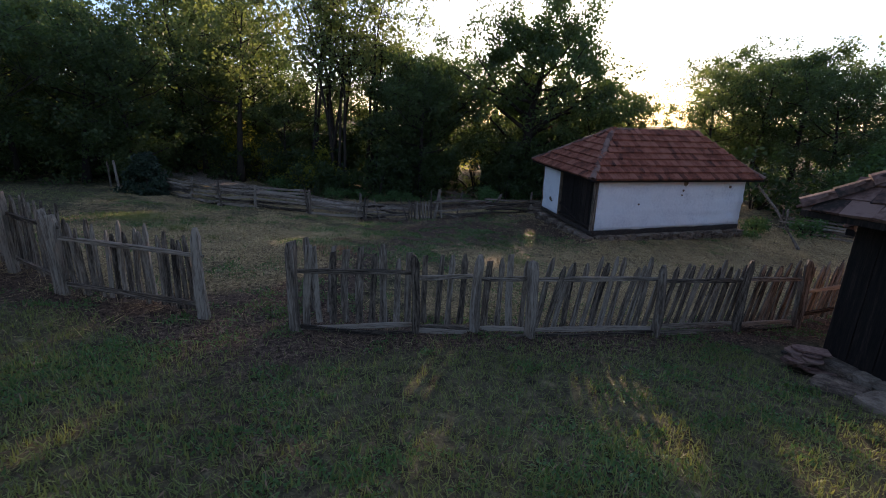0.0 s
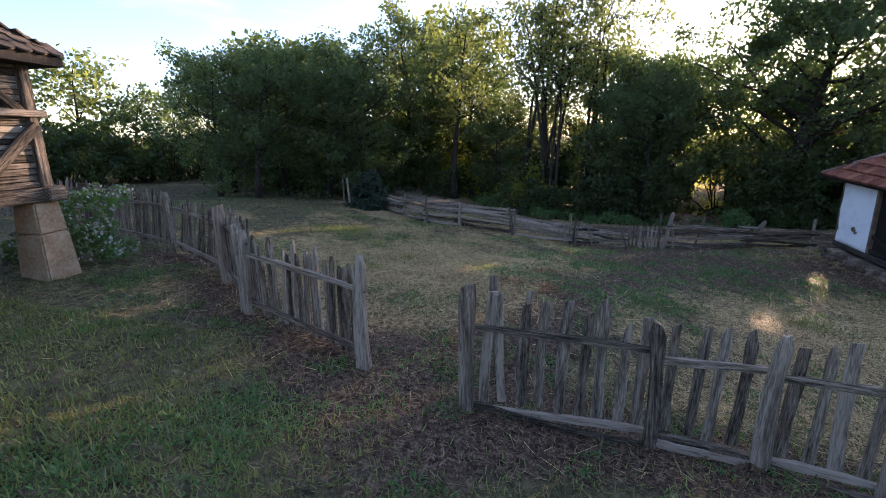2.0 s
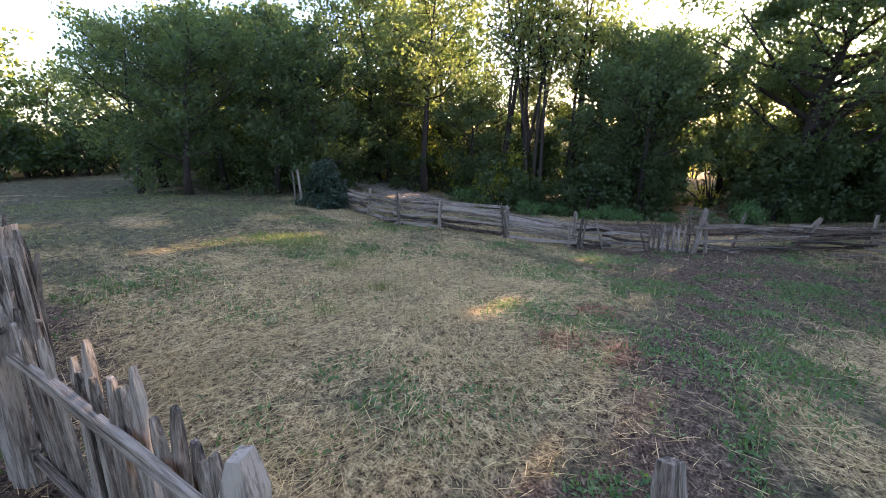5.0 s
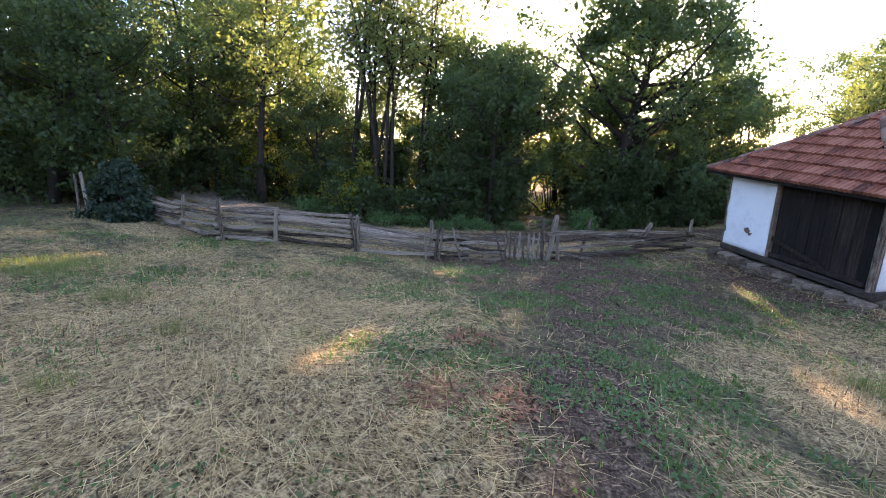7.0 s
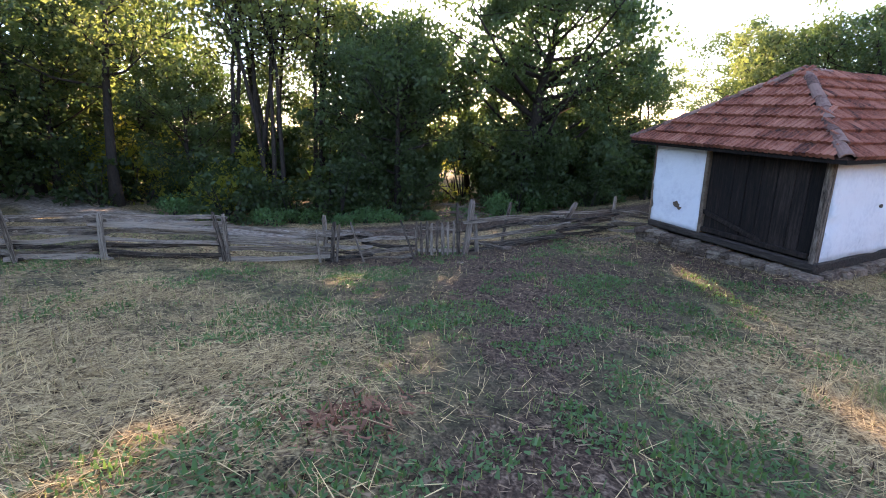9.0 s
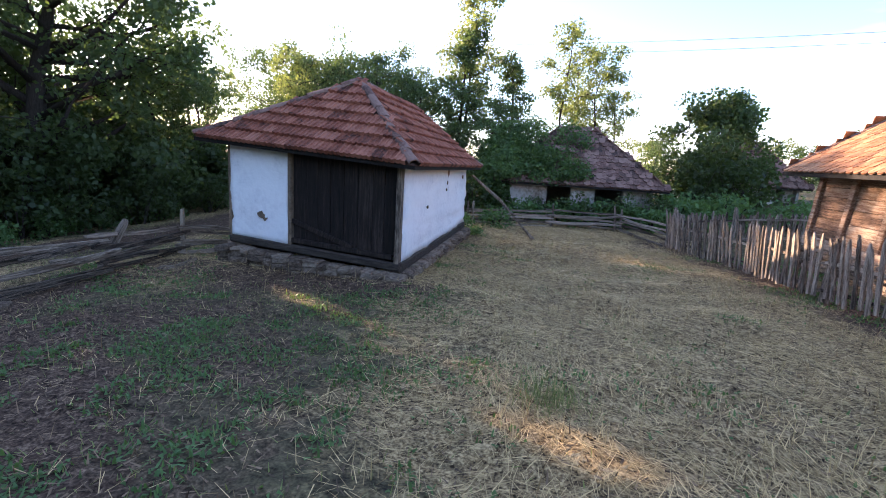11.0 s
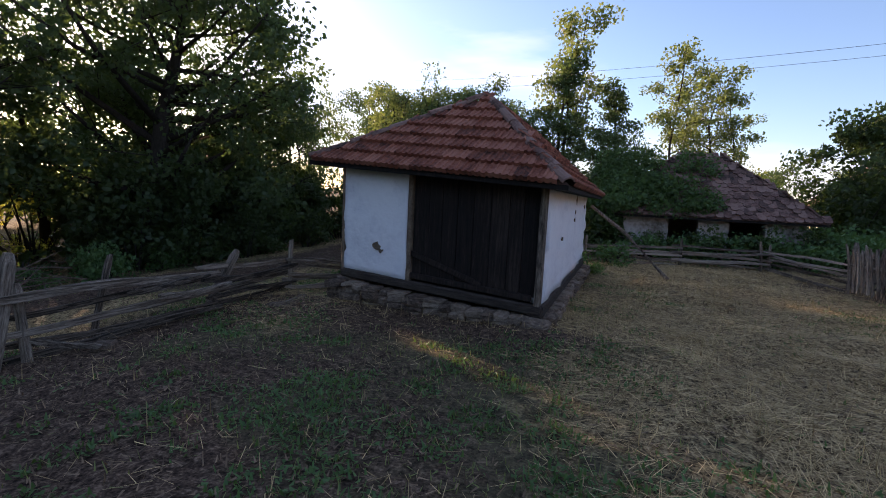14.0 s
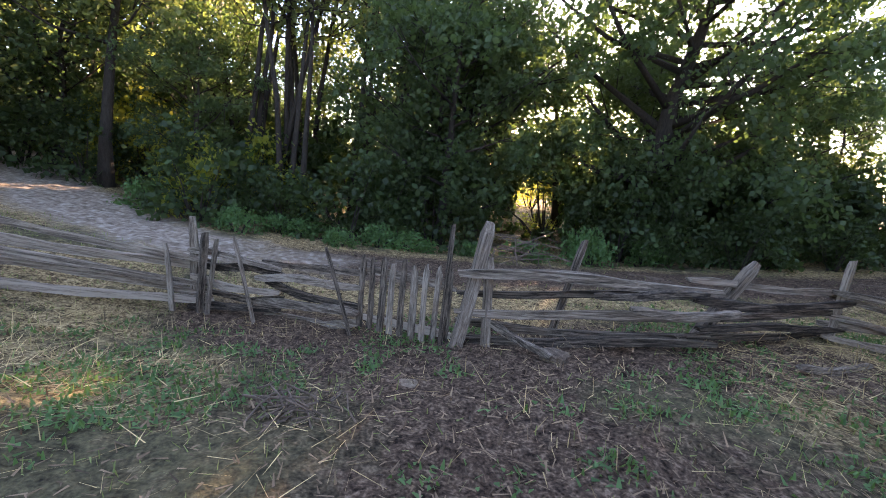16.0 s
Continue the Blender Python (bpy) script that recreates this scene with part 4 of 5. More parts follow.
# ---- the two ruined houses ----
def build_ruin(name, x0, x1, y0, y1, zw, zr, label, floor_z, ridge_in=1.6):
    r = thing(name, 0, 0, 0, label, "house")
    t = 0.35
    parts = [("front_wall", x0, x1, y0, y0 + t), ("back_wall", x0, x1, y1 - t, y1), ("left_wall", x0, x0 + t, y0 + t, y1 - t), ("right_wall", x1 - t, x1, y0 + t, y1 - t)]
    for nm, a, b, c, d in parts:
        if nm == "front_wall":
            bm = bmesh.new()
            for xa, xb, za, zb in ((a, a + 1.7, floor_z, zw), (a + 2.5, a + 3.3, floor_z, zw), (a + 4.2, b, floor_z, zw), (a + 1.7, a + 2.5, zw - 0.12, zw), (a + 3.3, a + 4.2, floor_z, floor_z + 0.45), (a + 3.3, a + 4.2, zw - 0.12, zw)):
                add_box(bm, xa, xb, c, d, za, zb)
            bmesh.ops.recalc_face_normals(bm, faces=bm.faces)
            part(nm, bm, OLD_PLASTER, r, "crumbling plastered wall with door and window openings")
        else:
            part(nm, box_mesh(a, b, c, d, floor_z, zw, 0.02), OLD_PLASTER, r, "crumbling plastered wall")
    ov = 0.4
    e = [(x0 - ov, y0 - ov, zw - 0.12), (x1 + ov, y0 - ov, zw - 0.12), (x1 + ov, y1 + ov, zw - 0.12), (x0 - ov, y1 + ov, zw - 0.12)]
    ym = (y0 + y1) / 2
    rd = [(x0 + ridge_in, ym, zr), (x1 - ridge_in, ym, zr)]
    c = [e[3], e[0], e[1], e[2]]
    link("roof_deck", mesh_of("roof_deck", *hip_shell(c, rd, 0.06), DARK_WOOD), r, None, "rotting roof deck")
    roof = link("tile_roof", mesh_of("tile_roof", *hip_shell([(p[0], p[1], p[2] + 0.012) for p in c], [(p[0], p[1], p[2] + 0.012) for p in rd], 0.005), OLD_TILE), r, None, "slipping brown clay tiles")
    tile = tile_mesh("tile", 0.21, 0.33, 0.03, OLD_TILE, False, True)
    poses = tile_slope((e[0], e[1], rd[1], rd[0]), 0.21, 0.19, 0.02, 0.035) + tile_slope((e[1], e[2], rd[1]), 0.21, 0.19, 0.02, 0.035) + tile_slope((e[3], e[0], rd[0]), 0.21, 0.19, 0.02, 0.035)
    poses = [m @ pose(0, 0, 0, 0, 0, random.uniform(-6, 6)) for m in poses if random.random() > 0.05]
    for m in poses[:280]:
        link("tile", tile, roof, m)
    if poses[280:]:
        tagged(link("more_tiles", mesh_of("more_tiles", *join_tiles(tile, poses[280:]), OLD_TILE), roof), kind="stuff")
    return r


build_ruin("ruined_house", 0.35, 5.5, 10.0, 14.6, 1.12, 3.02, "ruined cottage with crumbling plaster and ivy over its tile roof", -0.6, 1.9)
build_ruin("ruined_shed", 8.5, 12.6, 16.4, 20.4, 1.4, 3.75, "overgrown ruined shed with brown tile roof", -0.6, 1.9)


# ---- fences ----
def stake_mesh(name, seed, h=1.0, w=0.076, t=0.028, pointed=True):
    r = random.Random(seed)
    zs = [0, 0.33 * h, 0.66 * h, 0.9 * h, h]
    verts = []
    bx, by = r.uniform(-0.03, 0.03), r.uniform(-0.02, 0.02)
    for i, z in enumerate(zs):
        k = z / h
        ww = w * (0.5 + r.uniform(-0.1, 0.1)) * (1 - 0.12 * k)
        if i == 4 and pointed:
            ww *= 0.42
        cx = bx * math.sin(3.1 * k) + r.uniform(-0.005, 0.005)
        cy = by * math.sin(3.1 * k)
        tt = t * 0.5 * (0.7 if i == 4 else 1)
        dz = r.uniform(-0.015, 0.03) if i == 4 else 0
        verts += [(cx - ww, cy - tt, z), (cx + ww * r.uniform(0.85, 1.1), cy - tt * r.uniform(0.7, 1), z + dz), (cx + ww, cy + tt, z + dz), (cx - ww, cy + tt * r.uniform(0.7, 1), z)]
    faces = []
    for i in range(4):
        for k in range(4):
            k2 = (k + 1) % 4
            faces.append((i * 4 + k, i * 4 + k2, i * 4 + 4 + k2, i * 4 + 4 + k))
    faces += [(3, 2, 1, 0), (16, 17, 18, 19)]
    return mesh_of(name, verts, faces, GREY_WOOD)


def rail_mesh(name, seed, w=0.082, t=0.05, mat=None, seg=8, taper=0.75, bend=0.05):
    """A split rail of unit length along X, wavy, with ragged ends."""
    r = random.Random(seed)
    verts, faces = [], []
    a1, a2, p1, p2 = r.uniform(0.4, 1) * bend, r.uniform(0.2, 0.6) * bend, r.uniform(0, 6), r.uniform(0, 6)
    for i in range(seg + 1):
        k = i / seg
        z = a1 * math.sin(3.3 * k + p1) + 0.4 * a2 * math.sin(9 * k + p2)
        y = a2 * math.sin(4 * k + p2)
        ww = w * 0.5 * (1 - (1 - taper) * k) * r.uniform(0.8, 1.15)
        tt = t * 0.5 * r.uniform(0.8, 1.15)
        if i in (0, seg):
            ww *= 0.6
        verts += [(k - 0.5 + r.uniform(-0.01, 0.01), y - tt, z - ww), (k - 0.5, y + tt, z - ww * r.uniform(0.6, 1)), (k - 0.5, y + tt * r.uniform(0.5, 1), z + ww), (k - 0.5 + r.uniform(-0.01, 0.01), y - tt * r.uniform(0.5, 1), z + ww * r.uniform(0.7, 1))]
    for i in range(seg):
        for k in range(4):
            k2 = (k + 1) % 4
            faces.append((i * 4 + k, i * 4 + 4 + k, i * 4 + 4 + k2, i * 4 + k2))
    faces += [(0, 1, 2, 3), (seg * 4 + 3, seg * 4 + 2, seg * 4 + 1, seg * 4)]
    return mesh_of(name, verts, faces, mat or RAIL_WOOD)


STAKES = [stake_mesh("picket", s) for s in range(10)]
THIN_STAKES = [stake_mesh("picket", 120 + s, 1.0, 0.058, 0.030) for s in range(8)]
FLATS = [stake_mesh("picket", 40 + s, 1.0, 0.086, 0.022, s % 2 == 0) for s in range(8)]
POSTS = [stake_mesh("post", 70 + s, 1.0, 0.100, 0.095, s % 2 == 0) for s in range(5)]
RAILS = [rail_mesh("rail", s) for s in range(10)]
THIN_RAILS = [rail_mesh("rail", 20 + s, 0.06, 0.04, None, 6, 0.9, 0.012) for s in range(4)]


def span(a, b):
    """The pose of a unit rail from point a to point b."""
    a, b = Vector(a), Vector(b)
    d = b - a
    return Matrix.Translation((a + b) / 2) @ d.to_track_quat("X", "Z").to_matrix().to_4x4() @ Matrix.Diagonal((d.length, 1, 1, 1))


def picket_fence(name, pts, h, gap, label, lean=(0, 5), shapes=None, rails=(0.16, 0.82), side=1, post_h=1.08, base_board=False, lift=0.06):
    f = thing(name, pts[0][0], pts[0][1], gz(*pts[0]), label, "fence")
    inv = f.matrix_basis.inverted()
    shapes = shapes or STAKES
    for i, (x, y) in enumerate(pts):
        lx = random.uniform(-2.5, 2.5)
        m = pose(x, y, gz(x, y) - 0.05, lx, random.uniform(-2.5, 2.5), random.uniform(0, 90)) @ Matrix.Diagonal((1, 1, (post_h + random.uniform(-0.06, 0.06)), 1))
        link("post", random.choice(POSTS), f, inv @ m, "thick weathered fence post")
    for (x0, y0), (x1, y1) in zip(pts, pts[1:]):
        d = Vector((x1 - x0, y1 - y0))
        L = d.length
        u = d / L
        nrm = Vector((-u.y, u.x)) * side
        ang = math.degrees(math.atan2(u.y, u.x))
        off = nrm * 0.055
        for k in rails:
            a = (x0 + off.x - u.x * 0.03, y0 + off.y - u.y * 0.03, gz(x0, y0) + h * k + random.uniform(-0.03, 0.03))
            b = (x1 + off.x + u.x * 0.03, y1 + off.y + u.y * 0.03, gz(x1, y1) + h * k + random.uniform(-0.03, 0.03))
            link("rail", random.choice(THIN_RAILS), f, inv @ span(a, b))
        if base_board:
            a = (x0, y0, gz(x0, y0) + 0.04)
            b = (x1, y1, gz(x1, y1) + 0.04)
            link("base_board", random.choice(RAILS), f, inv @ span(a, b) @ Matrix.Diagonal((1, 0.5, 0.8, 1)))
        s = gap * 0.8
        tilt_deg = random.uniform(*lean)
        while s < L - gap * 0.4:
            x, y = x0 + u.x * s + nrm.x * 0.095, y0 + u.y * s + nrm.y * 0.095
            hh = h * random.uniform(0.92, 1.06)
            m = pose(x, y, gz(x, y) + lift + random.uniform(-0.03, 0.04), 0, 0, ang) @ pose(0, 0, 0, random.uniform(-2, 2), tilt_deg + random.gauss(0, 1.6), random.uniform(-6, 6)) @ Matrix.Diagonal((random.uniform(0.8, 1.15), 1, hh, 1))
            link("picket", random.choice(shapes), f, inv @ m)
            s += gap * random.uniform(0.93, 1.09)
    return f


picket_fence("picket_fence", NEAR_FENCE[:3], 0.96, 0.115, "old grey picket fence sagging beside the granary", (8, 16), STAKES, post_h=1.05)
picket_fence("picket_fence", NEAR_FENCE[2:4], 0.98, 0.125, "grey picket fence fallen over to a steep lean", (20, 26), STAKES, post_h=1.1)
picket_fence("picket_fence", NEAR_FENCE[3:5], 0.98, 0.115, "leaning grey picket fence with a doubled post", (3, 8), THIN_STAKES, post_h=1.1)
picket_fence("picket_fence", NEAR_FENCE[4:], 0.88, 0.105, "straight grey picket fence up to the gap", (0, 2), THIN_STAKES, post_h=1.06, lift=0.03)
picket_fence("picket_fence", NEAR_FENCE_2[:4], 0.92, 0.15, "weathered grey picket fence beside the gap", (1, 3), FLATS, (0.06, 0.80), 1, 1.08, True, 0.08)
picket_fence("picket_fence", NEAR_FENCE_2[3:7], 0.96, 0.132, "leaning grey picket fence with split pales", (8, 13), STAKES, (0.10, 0.80), 1, 1.1, True)
picket_fence("stake_fence", NEAR_FENCE_2[6:], 0.90, 0.118, "close-set grey stake fence below the barn", (7, 13), THIN_STAKES, (0.2, 0.62), 1, 0.9)
picket_fence("back_fence", ((5.4, 6.6), (7.0, 7.2), (9.6, 7.4)), 0.75, 0.11, "distant grey stake fence behind the barn", (-3, 3), STAKES)


def rail_fence(name, pts, tops, rows, label, loose=0.05, posts=True, post_h=1.0):
    """A fence of stacked split rails between rough posts. tops: rail height over the ground at each point."""
    f = thing(name, pts[0][0], pts[0][1], gz(*pts[0]), label, "fence")
    inv = f.matrix_basis.inverted()
    for i, ((x0, y0), (x1, y1)) in enumerate(zip(pts, pts[1:])):
        for r in range(rows):
            k = (r + 0.5) / rows
            o = 0.05 if (r + i) % 2 else -0.05
            ext = 0.12
            ux, uy = (x1 - x0), (y1 - y0)
            L = math.hypot(ux, uy)
            ux, uy = ux / L, uy / L
            a = (x0 - ux * ext - uy * o, y0 - uy * ext + ux * o, gz(x0, y0) + tops[i] * k + random.uniform(-loose, loose))
            b = (x1 + ux * ext - uy * o, y1 + uy * ext + ux * o, gz(x1, y1) + tops[i + 1] * k + random.uniform(-loose, loose))
            if random.random() < 0.5:
                a, b = b, a
            link("rail", random.choice(RAILS), f, inv @ span(a, b) @ Matrix.Diagonal((1, 1, random.uniform(0.75, 1.2), 1)))
    if posts:
        for i, (x, y) in enumerate(pts):
            for s in (-1, 1) if i % 2 == 0 else (1,):
                m = pose(x + 0.10 * s, y + 0.03 * s, gz(x, y) - 0.05, random.uniform(-6, 6), random.uniform(-7, 7), random.uniform(0, 90)) @ Matrix.Diagonal((0.62, 0.62, post_h * random.uniform(0.85, 1.05), 1))
                link("post", random.choice(POSTS), f, inv @ m)
    return f


rail_fence("rail_fence", ((-8.0, -12.5), (-6.3, -11.3), (-4.75, -10.15), (-5.0, -9.2), (-5.15, -7.55)), (0.55, 0.62, 0.70, 0.76, 0.76), 8, "stacked silver-grey split rail fence by the lane", 0.03, True, 0.9)
rail_fence("rail_fence", ((-5.15, -7.5), (-5.4, -5.7)), (0.72, 0.62), 5, "loose silver-grey split rails beside the lane", 0.045, True, 0.85)
rail_fence("rail_fence", ((-5.4, -5.65), (-5.2, -5.0), (-4.75, -4.25)), (0.64, 0.62, 0.6), 5, "loose split rail fence beside a small gate", 0.04, False, 0.92)
rail_fence("rail_fence", ((-4.12, -3.3), (-3.55, -1.65), (-3.95, 0.2), (-3.3, 1.0)), (0.62, 0.62, 0.55, 0.5), 5, "broken split rail fence beside the hut", 0.05, False, 0.75)
rail_fence("rail_fence", ((-0.2, 7.6), (2.2, 8.3), (4.3, 8.5), (5.15, 6.1)), (0.5, 0.55, 0.6, 0.62), 5, "dark stacked rail fence before the ruin", 0.03, True, 0.8)


def build_gate():
    a, b = Vector((-4.72, -4.18, 0)), Vector((-4.16, -3.42, 0))
    za = gz(-4.4, -3.8)
    g = thing("garden_gate", a.x, a.y, za, "small grey picket gate tied to a leaning post", "gate")
    inv = g.matrix_basis.inverted()
    d = (b - a)
    ang = math.degrees(math.atan2(d.y, d.x))
    for k in (0.10, 0.52):
        link("rail", THIN_RAILS[int(k * 4) % 4], g, inv @ span((a.x, a.y, za + k), (b.x, b.y, za + k)) @ Matrix.Diagonal((1, 0.7, 1.2, 1)))
    for i in range(9):
        k = (i + 0.5) / 9
        m = pose(a.x + d.x * k + 0.02, a.y + d.y * k - 0.02, za + 0.0, 0, random.uniform(-1, 1.5), ang) @ Matrix.Diagonal((0.66, 0.8, 0.66 * random.uniform(0.95, 1.04), 1))
        link("picket", random.choice(FLATS), g, inv @ m)
    return g


build_gate()


def lone_post(x, y, h, w, lean_x, lean_y, turn, label):
    p = tagged(link("fence_post", random.choice(POSTS), None, pose(x, y, gz(x, y) - 0.06, lean_x, lean_y, turn) @ Matrix.Diagonal((w, w, h, 1))), label, "post", "posts along the lane")
    return p


lone_post(-4.05, -3.42, 1.10, 0.95, -12, -6, 0, "tall silvery gate post leaning towards the lane")
lone_post(-3.98, -3.18, 0.78, 0.6, 0, -6, 10, "short grey post beside the gate")
lone_post(-4.14, -3.52, 1.02, 0.36, -4, -6, 10, "thin grey post behind the gate")
lone_post(-3.72, -1.56, 0.90, 0.85, -30, 4, 0, "stout post leaning hard along the rails")
lone_post(-4.05, -2.62, 0.92, 0.5, -13, 0, 0, "grey stake rising above the rails")
lone_post(-4.56, -4.22, 0.85, 0.38, 17, -6, 0, "thin slanting stake by the gate")
lone_post(-5.0, -5.1, 0.88, 0.38, 14, -8, 0, "thin slanting stake against the rails")
lone_post(-5.45, -5.75, 0.98, 0.8, 0, 3, 0, "dark gnarled post tied with wire")
lone_post(-5.28, -5.90, 0.72, 0.45, 3, 2, 0, "short stake bound to the gnarled post")
lone_post(-5.26, -5.60, 0.80, 0.40, -6, 4, 30, "thin stake bound to the gnarled post")
lone_post(-3.95, 0.2, 0.85, 0.55, 3, 3, 10, "grey post at the rails' end by the hut")
lone_post(4.95, -7.56, 1.0, 0.75, 3, -4, 20, "split weathered stake standing inside the gap")
lone_post(5.05, -7.40, 0.92, 0.55, -6, 5, 70, "short splintered stake inside the gap")
lone_post(-8.9, -14.2, 1.1, 0.8, 2, 3, 0, "grey post beside the dark fir")
lone_post(-9.3, -14.6, 1.0, 0.6, 2, -5, 0, "grey post beside the dark fir")


def broken_board(a, b, w, label):
    """A split board lying between two points given with heights over the ground."""
    pa, pb = [(x, y, gz(x, y) + z) for x, y, z in (a, b)]
    tagged(link("broken_board", random.choice(RAILS), None, span(pa, pb) @ Matrix.Diagonal((1, w, 0.7, 1))), label, "board", "broken boards by the rails")


broken_board((-3.98, -3.15, 0.20), (-3.50, -2.85, 0.04), 1.0, "short grey board propped on the ground")
broken_board((-3.72, -2.45, 0.44), (-3.42, -1.75, 0.50), 1.5, "pale split board resting across the rails")
broken_board((-3.45, -2.30, 0.36), (-3.38, -1.50, 0.40), 1.2, "dark split board wedged in the rails")
broken_board((-3.10, -1.15, 0.04), (-3.25, -0.35, 0.05), 1.0, "weathered board on the soil beside the rails")
tagged(link("flat_stone", STONES[2], None, pose(-3.55, -2.80, gz(-3.55, -2.80) + 0.03, 4, 3, 30) @ Matrix.Diagonal((0.2, 0.15, 0.10, 1))), "flat grey stone beside a broken board", "stone")
tagged(link("flat_stone", STONES[4], None, pose(-3.3, -3.9, gz(-3.3, -3.9), 4, -3, 70) @ Matrix.Diagonal((0.13, 0.10, 0.035, 1))), "small flat stone trodden into the soil", "stone")


# ---- trees and bushes ----
def leaf_quads(r, centers, radii, per, size, droop=0.3, squash=0.8):
    """Leaves round clump centres: narrow folded diamonds at random turns."""
    n = len(centers) * per
    c = np.repeat(np.asarray(centers), per, axis=0)
    rad = np.repeat(np.asarray(radii), per)[:, None]
    off = r.normal(0, 1, (n, 3))
    off /= np.maximum(np.linalg.norm(off, axis=1, keepdims=True), 1e-6)
    off *= rad * r.uniform(0.15, 1.0, (n, 1)) ** 0.6
    off[:, 2] *= squash
    p = c + off
    a = r.normal(0, 1, (n, 3))
    a[:, 2] -= droop
    a /= np.linalg.norm(a, axis=1, keepdims=True)
    b = np.cross(a, r.normal(0, 1, (n, 3)))
    b /= np.maximum(np.linalg.norm(b, axis=1, keepdims=True), 1e-6)
    s = size * r.uniform(0.6, 1.35, (n, 1))
    w = s * 0.36
    return np.stack([p, p + a * s * 0.45 + b * w, p + a * s, p + a * s * 0.45 - b * w], axis=1)


def grow(r, height, spread, trunk_r, first, limbs, lean=0.0, stems=1):
    """Trunk, limbs and twigs as tubes; gives them and the clump centres at the twig ends."""
    pieces, tips = [], []
    for s in range(stems):
        a0 = r.uniform(0, 6.28)
        off = np.array([math.cos(a0), math.sin(a0), 0]) * (0.25 * s if stems > 1 else 0)
        ln = np.array([r.normal(0, 0.08) + lean, r.normal(0, 0.08), 0]) + off * 0.35
        pts, rad = [], []
        for i in range(7):
            k = i / 6
            pts.append(off + ln * height * k * k + np.array([r.normal(0, 0.05), r.normal(0, 0.05), 0]) * height * 0.25 * k + np.array([0, 0, height * 0.95 * k - 0.15]))
            rad.append(trunk_r * (1 - 0.88 * k) * (1.35 if i == 0 else 1))
        pieces.append(tube(pts, rad, 7))
        for j in range(limbs):
            k = first + (0.97 - first) * (j + r.uniform(0, 1)) / limbs
            f = k * 6
            i = min(int(f), 5)
            p = pts[i] + (pts[i + 1] - pts[i]) * (f - i)
            a = j * 2.4 + r.uniform(-0.5, 0.5)
            reach = spread * (1.1 - 0.75 * abs(k - 0.55) / 0.55) * r.uniform(0.65, 1.15)
            up = reach * r.uniform(0.25, 0.75)
            d = np.array([math.cos(a) * reach, math.sin(a) * reach, up])
            mid = p + d * 0.5 + np.array([0, 0, -0.06 * reach]) + r.normal(0, 0.06, 3)
            end = p + d
            r0 = trunk_r * (1 - 0.85 * k) * 0.5
            pieces.append(tube([p, mid, end], (r0, r0 * 0.6, 0.012), 5))
            for q, w in ((0.55, 0.75), (0.8, 0.9), (1.0, 1.0)):
                base = p + d * q
                for _ in range(2):
                    t = base + r.normal(0, 0.22, 3) * reach * np.array([1, 1, 0.75])
                    tips.append(t)
                    pieces.append(tube([p + d * max(q - 0.2, 0.1), t], (0.018, 0.006), 3))
        tips.append(pts[-1])
        tips.append(pts[-1] + r.normal(0, 0.3, 3))
    return merge(pieces), np.array(tips)


def make_tree(seed, height, spread, trunk_r, first, limbs, per, leaf, clump, mat, label, stems=1, skirt=0, category="tree", lean=0.0):
    r = np.random.default_rng(seed)
    wood, tips = grow(r, height, spread, trunk_r, first, limbs, lean, stems)
    t = thing("tree", 0, 0, 0, label, category)
    link("trunk", mesh_of("trunk", *wood, BARK, True), t)
    rad = r.uniform(0.6, 1.25, len(tips)) * clump
    if skirt:
        a, d = r.uniform(0, 6.28, skirt), r.uniform(0.1, 1, skirt) * spread
        low = np.stack([np.cos(a) * d, np.sin(a) * d, r.uniform(0.15, height * 0.45, skirt)], -1)
        tips = np.concatenate([tips, low])
        rad = np.concatenate([rad, r.uniform(0.7, 1.3, skirt) * clump])
    link("crown", quads_mesh("crown", leaf_quads(r, tips, rad, per, leaf), mat), t)
    return t


def make_bush(seed, height, spread, clumps, per, leaf, mat, label, category="bush"):
    r = np.random.default_rng(seed)
    t = thing("bush", 0, 0, 0, label, category)
    c, pieces = [], []
    for i in range(clumps):
        a, d, k = r.uniform(0, 6.28), math.sqrt(r.uniform(0, 1)) * spread, r.uniform(0.05, 1)
        p = np.array([math.cos(a) * d * (1.1 - 0.6 * k), math.sin(a) * d * (1.1 - 0.6 * k), k * height * r.uniform(0.7, 1.05)])
        c.append(p)
        if i % 3 == 0:
            pieces.append(tube([(p[0] * 0.15, p[1] * 0.15, -0.1), p * 0.6, p], (0.03, 0.02, 0.006), 4))
    link("stem", mesh_of("stem", *merge(pieces), BARK), t)
    link("foliage", quads_mesh("foliage", leaf_quads(r, np.array(c), r.uniform(0.2, 0.42, clumps) * (0.6 + 0.3 * height), per, leaf), mat), t)
    return t


def plant(proto, x, y, scale=1.0, turn=None, tall=1.0, label=""):
    """A copy of a prototype on the ground."""
    m = pose(x, y, gz(x, y) - 0.03, random.uniform(-3, 3), random.uniform(-3, 3), random.uniform(0, 360) if turn is None else turn)
    ob = copy_thing(proto, m)
    ob.scale = (scale, scale, scale * tall)
    if label:
        tagged(ob, label)
    return ob


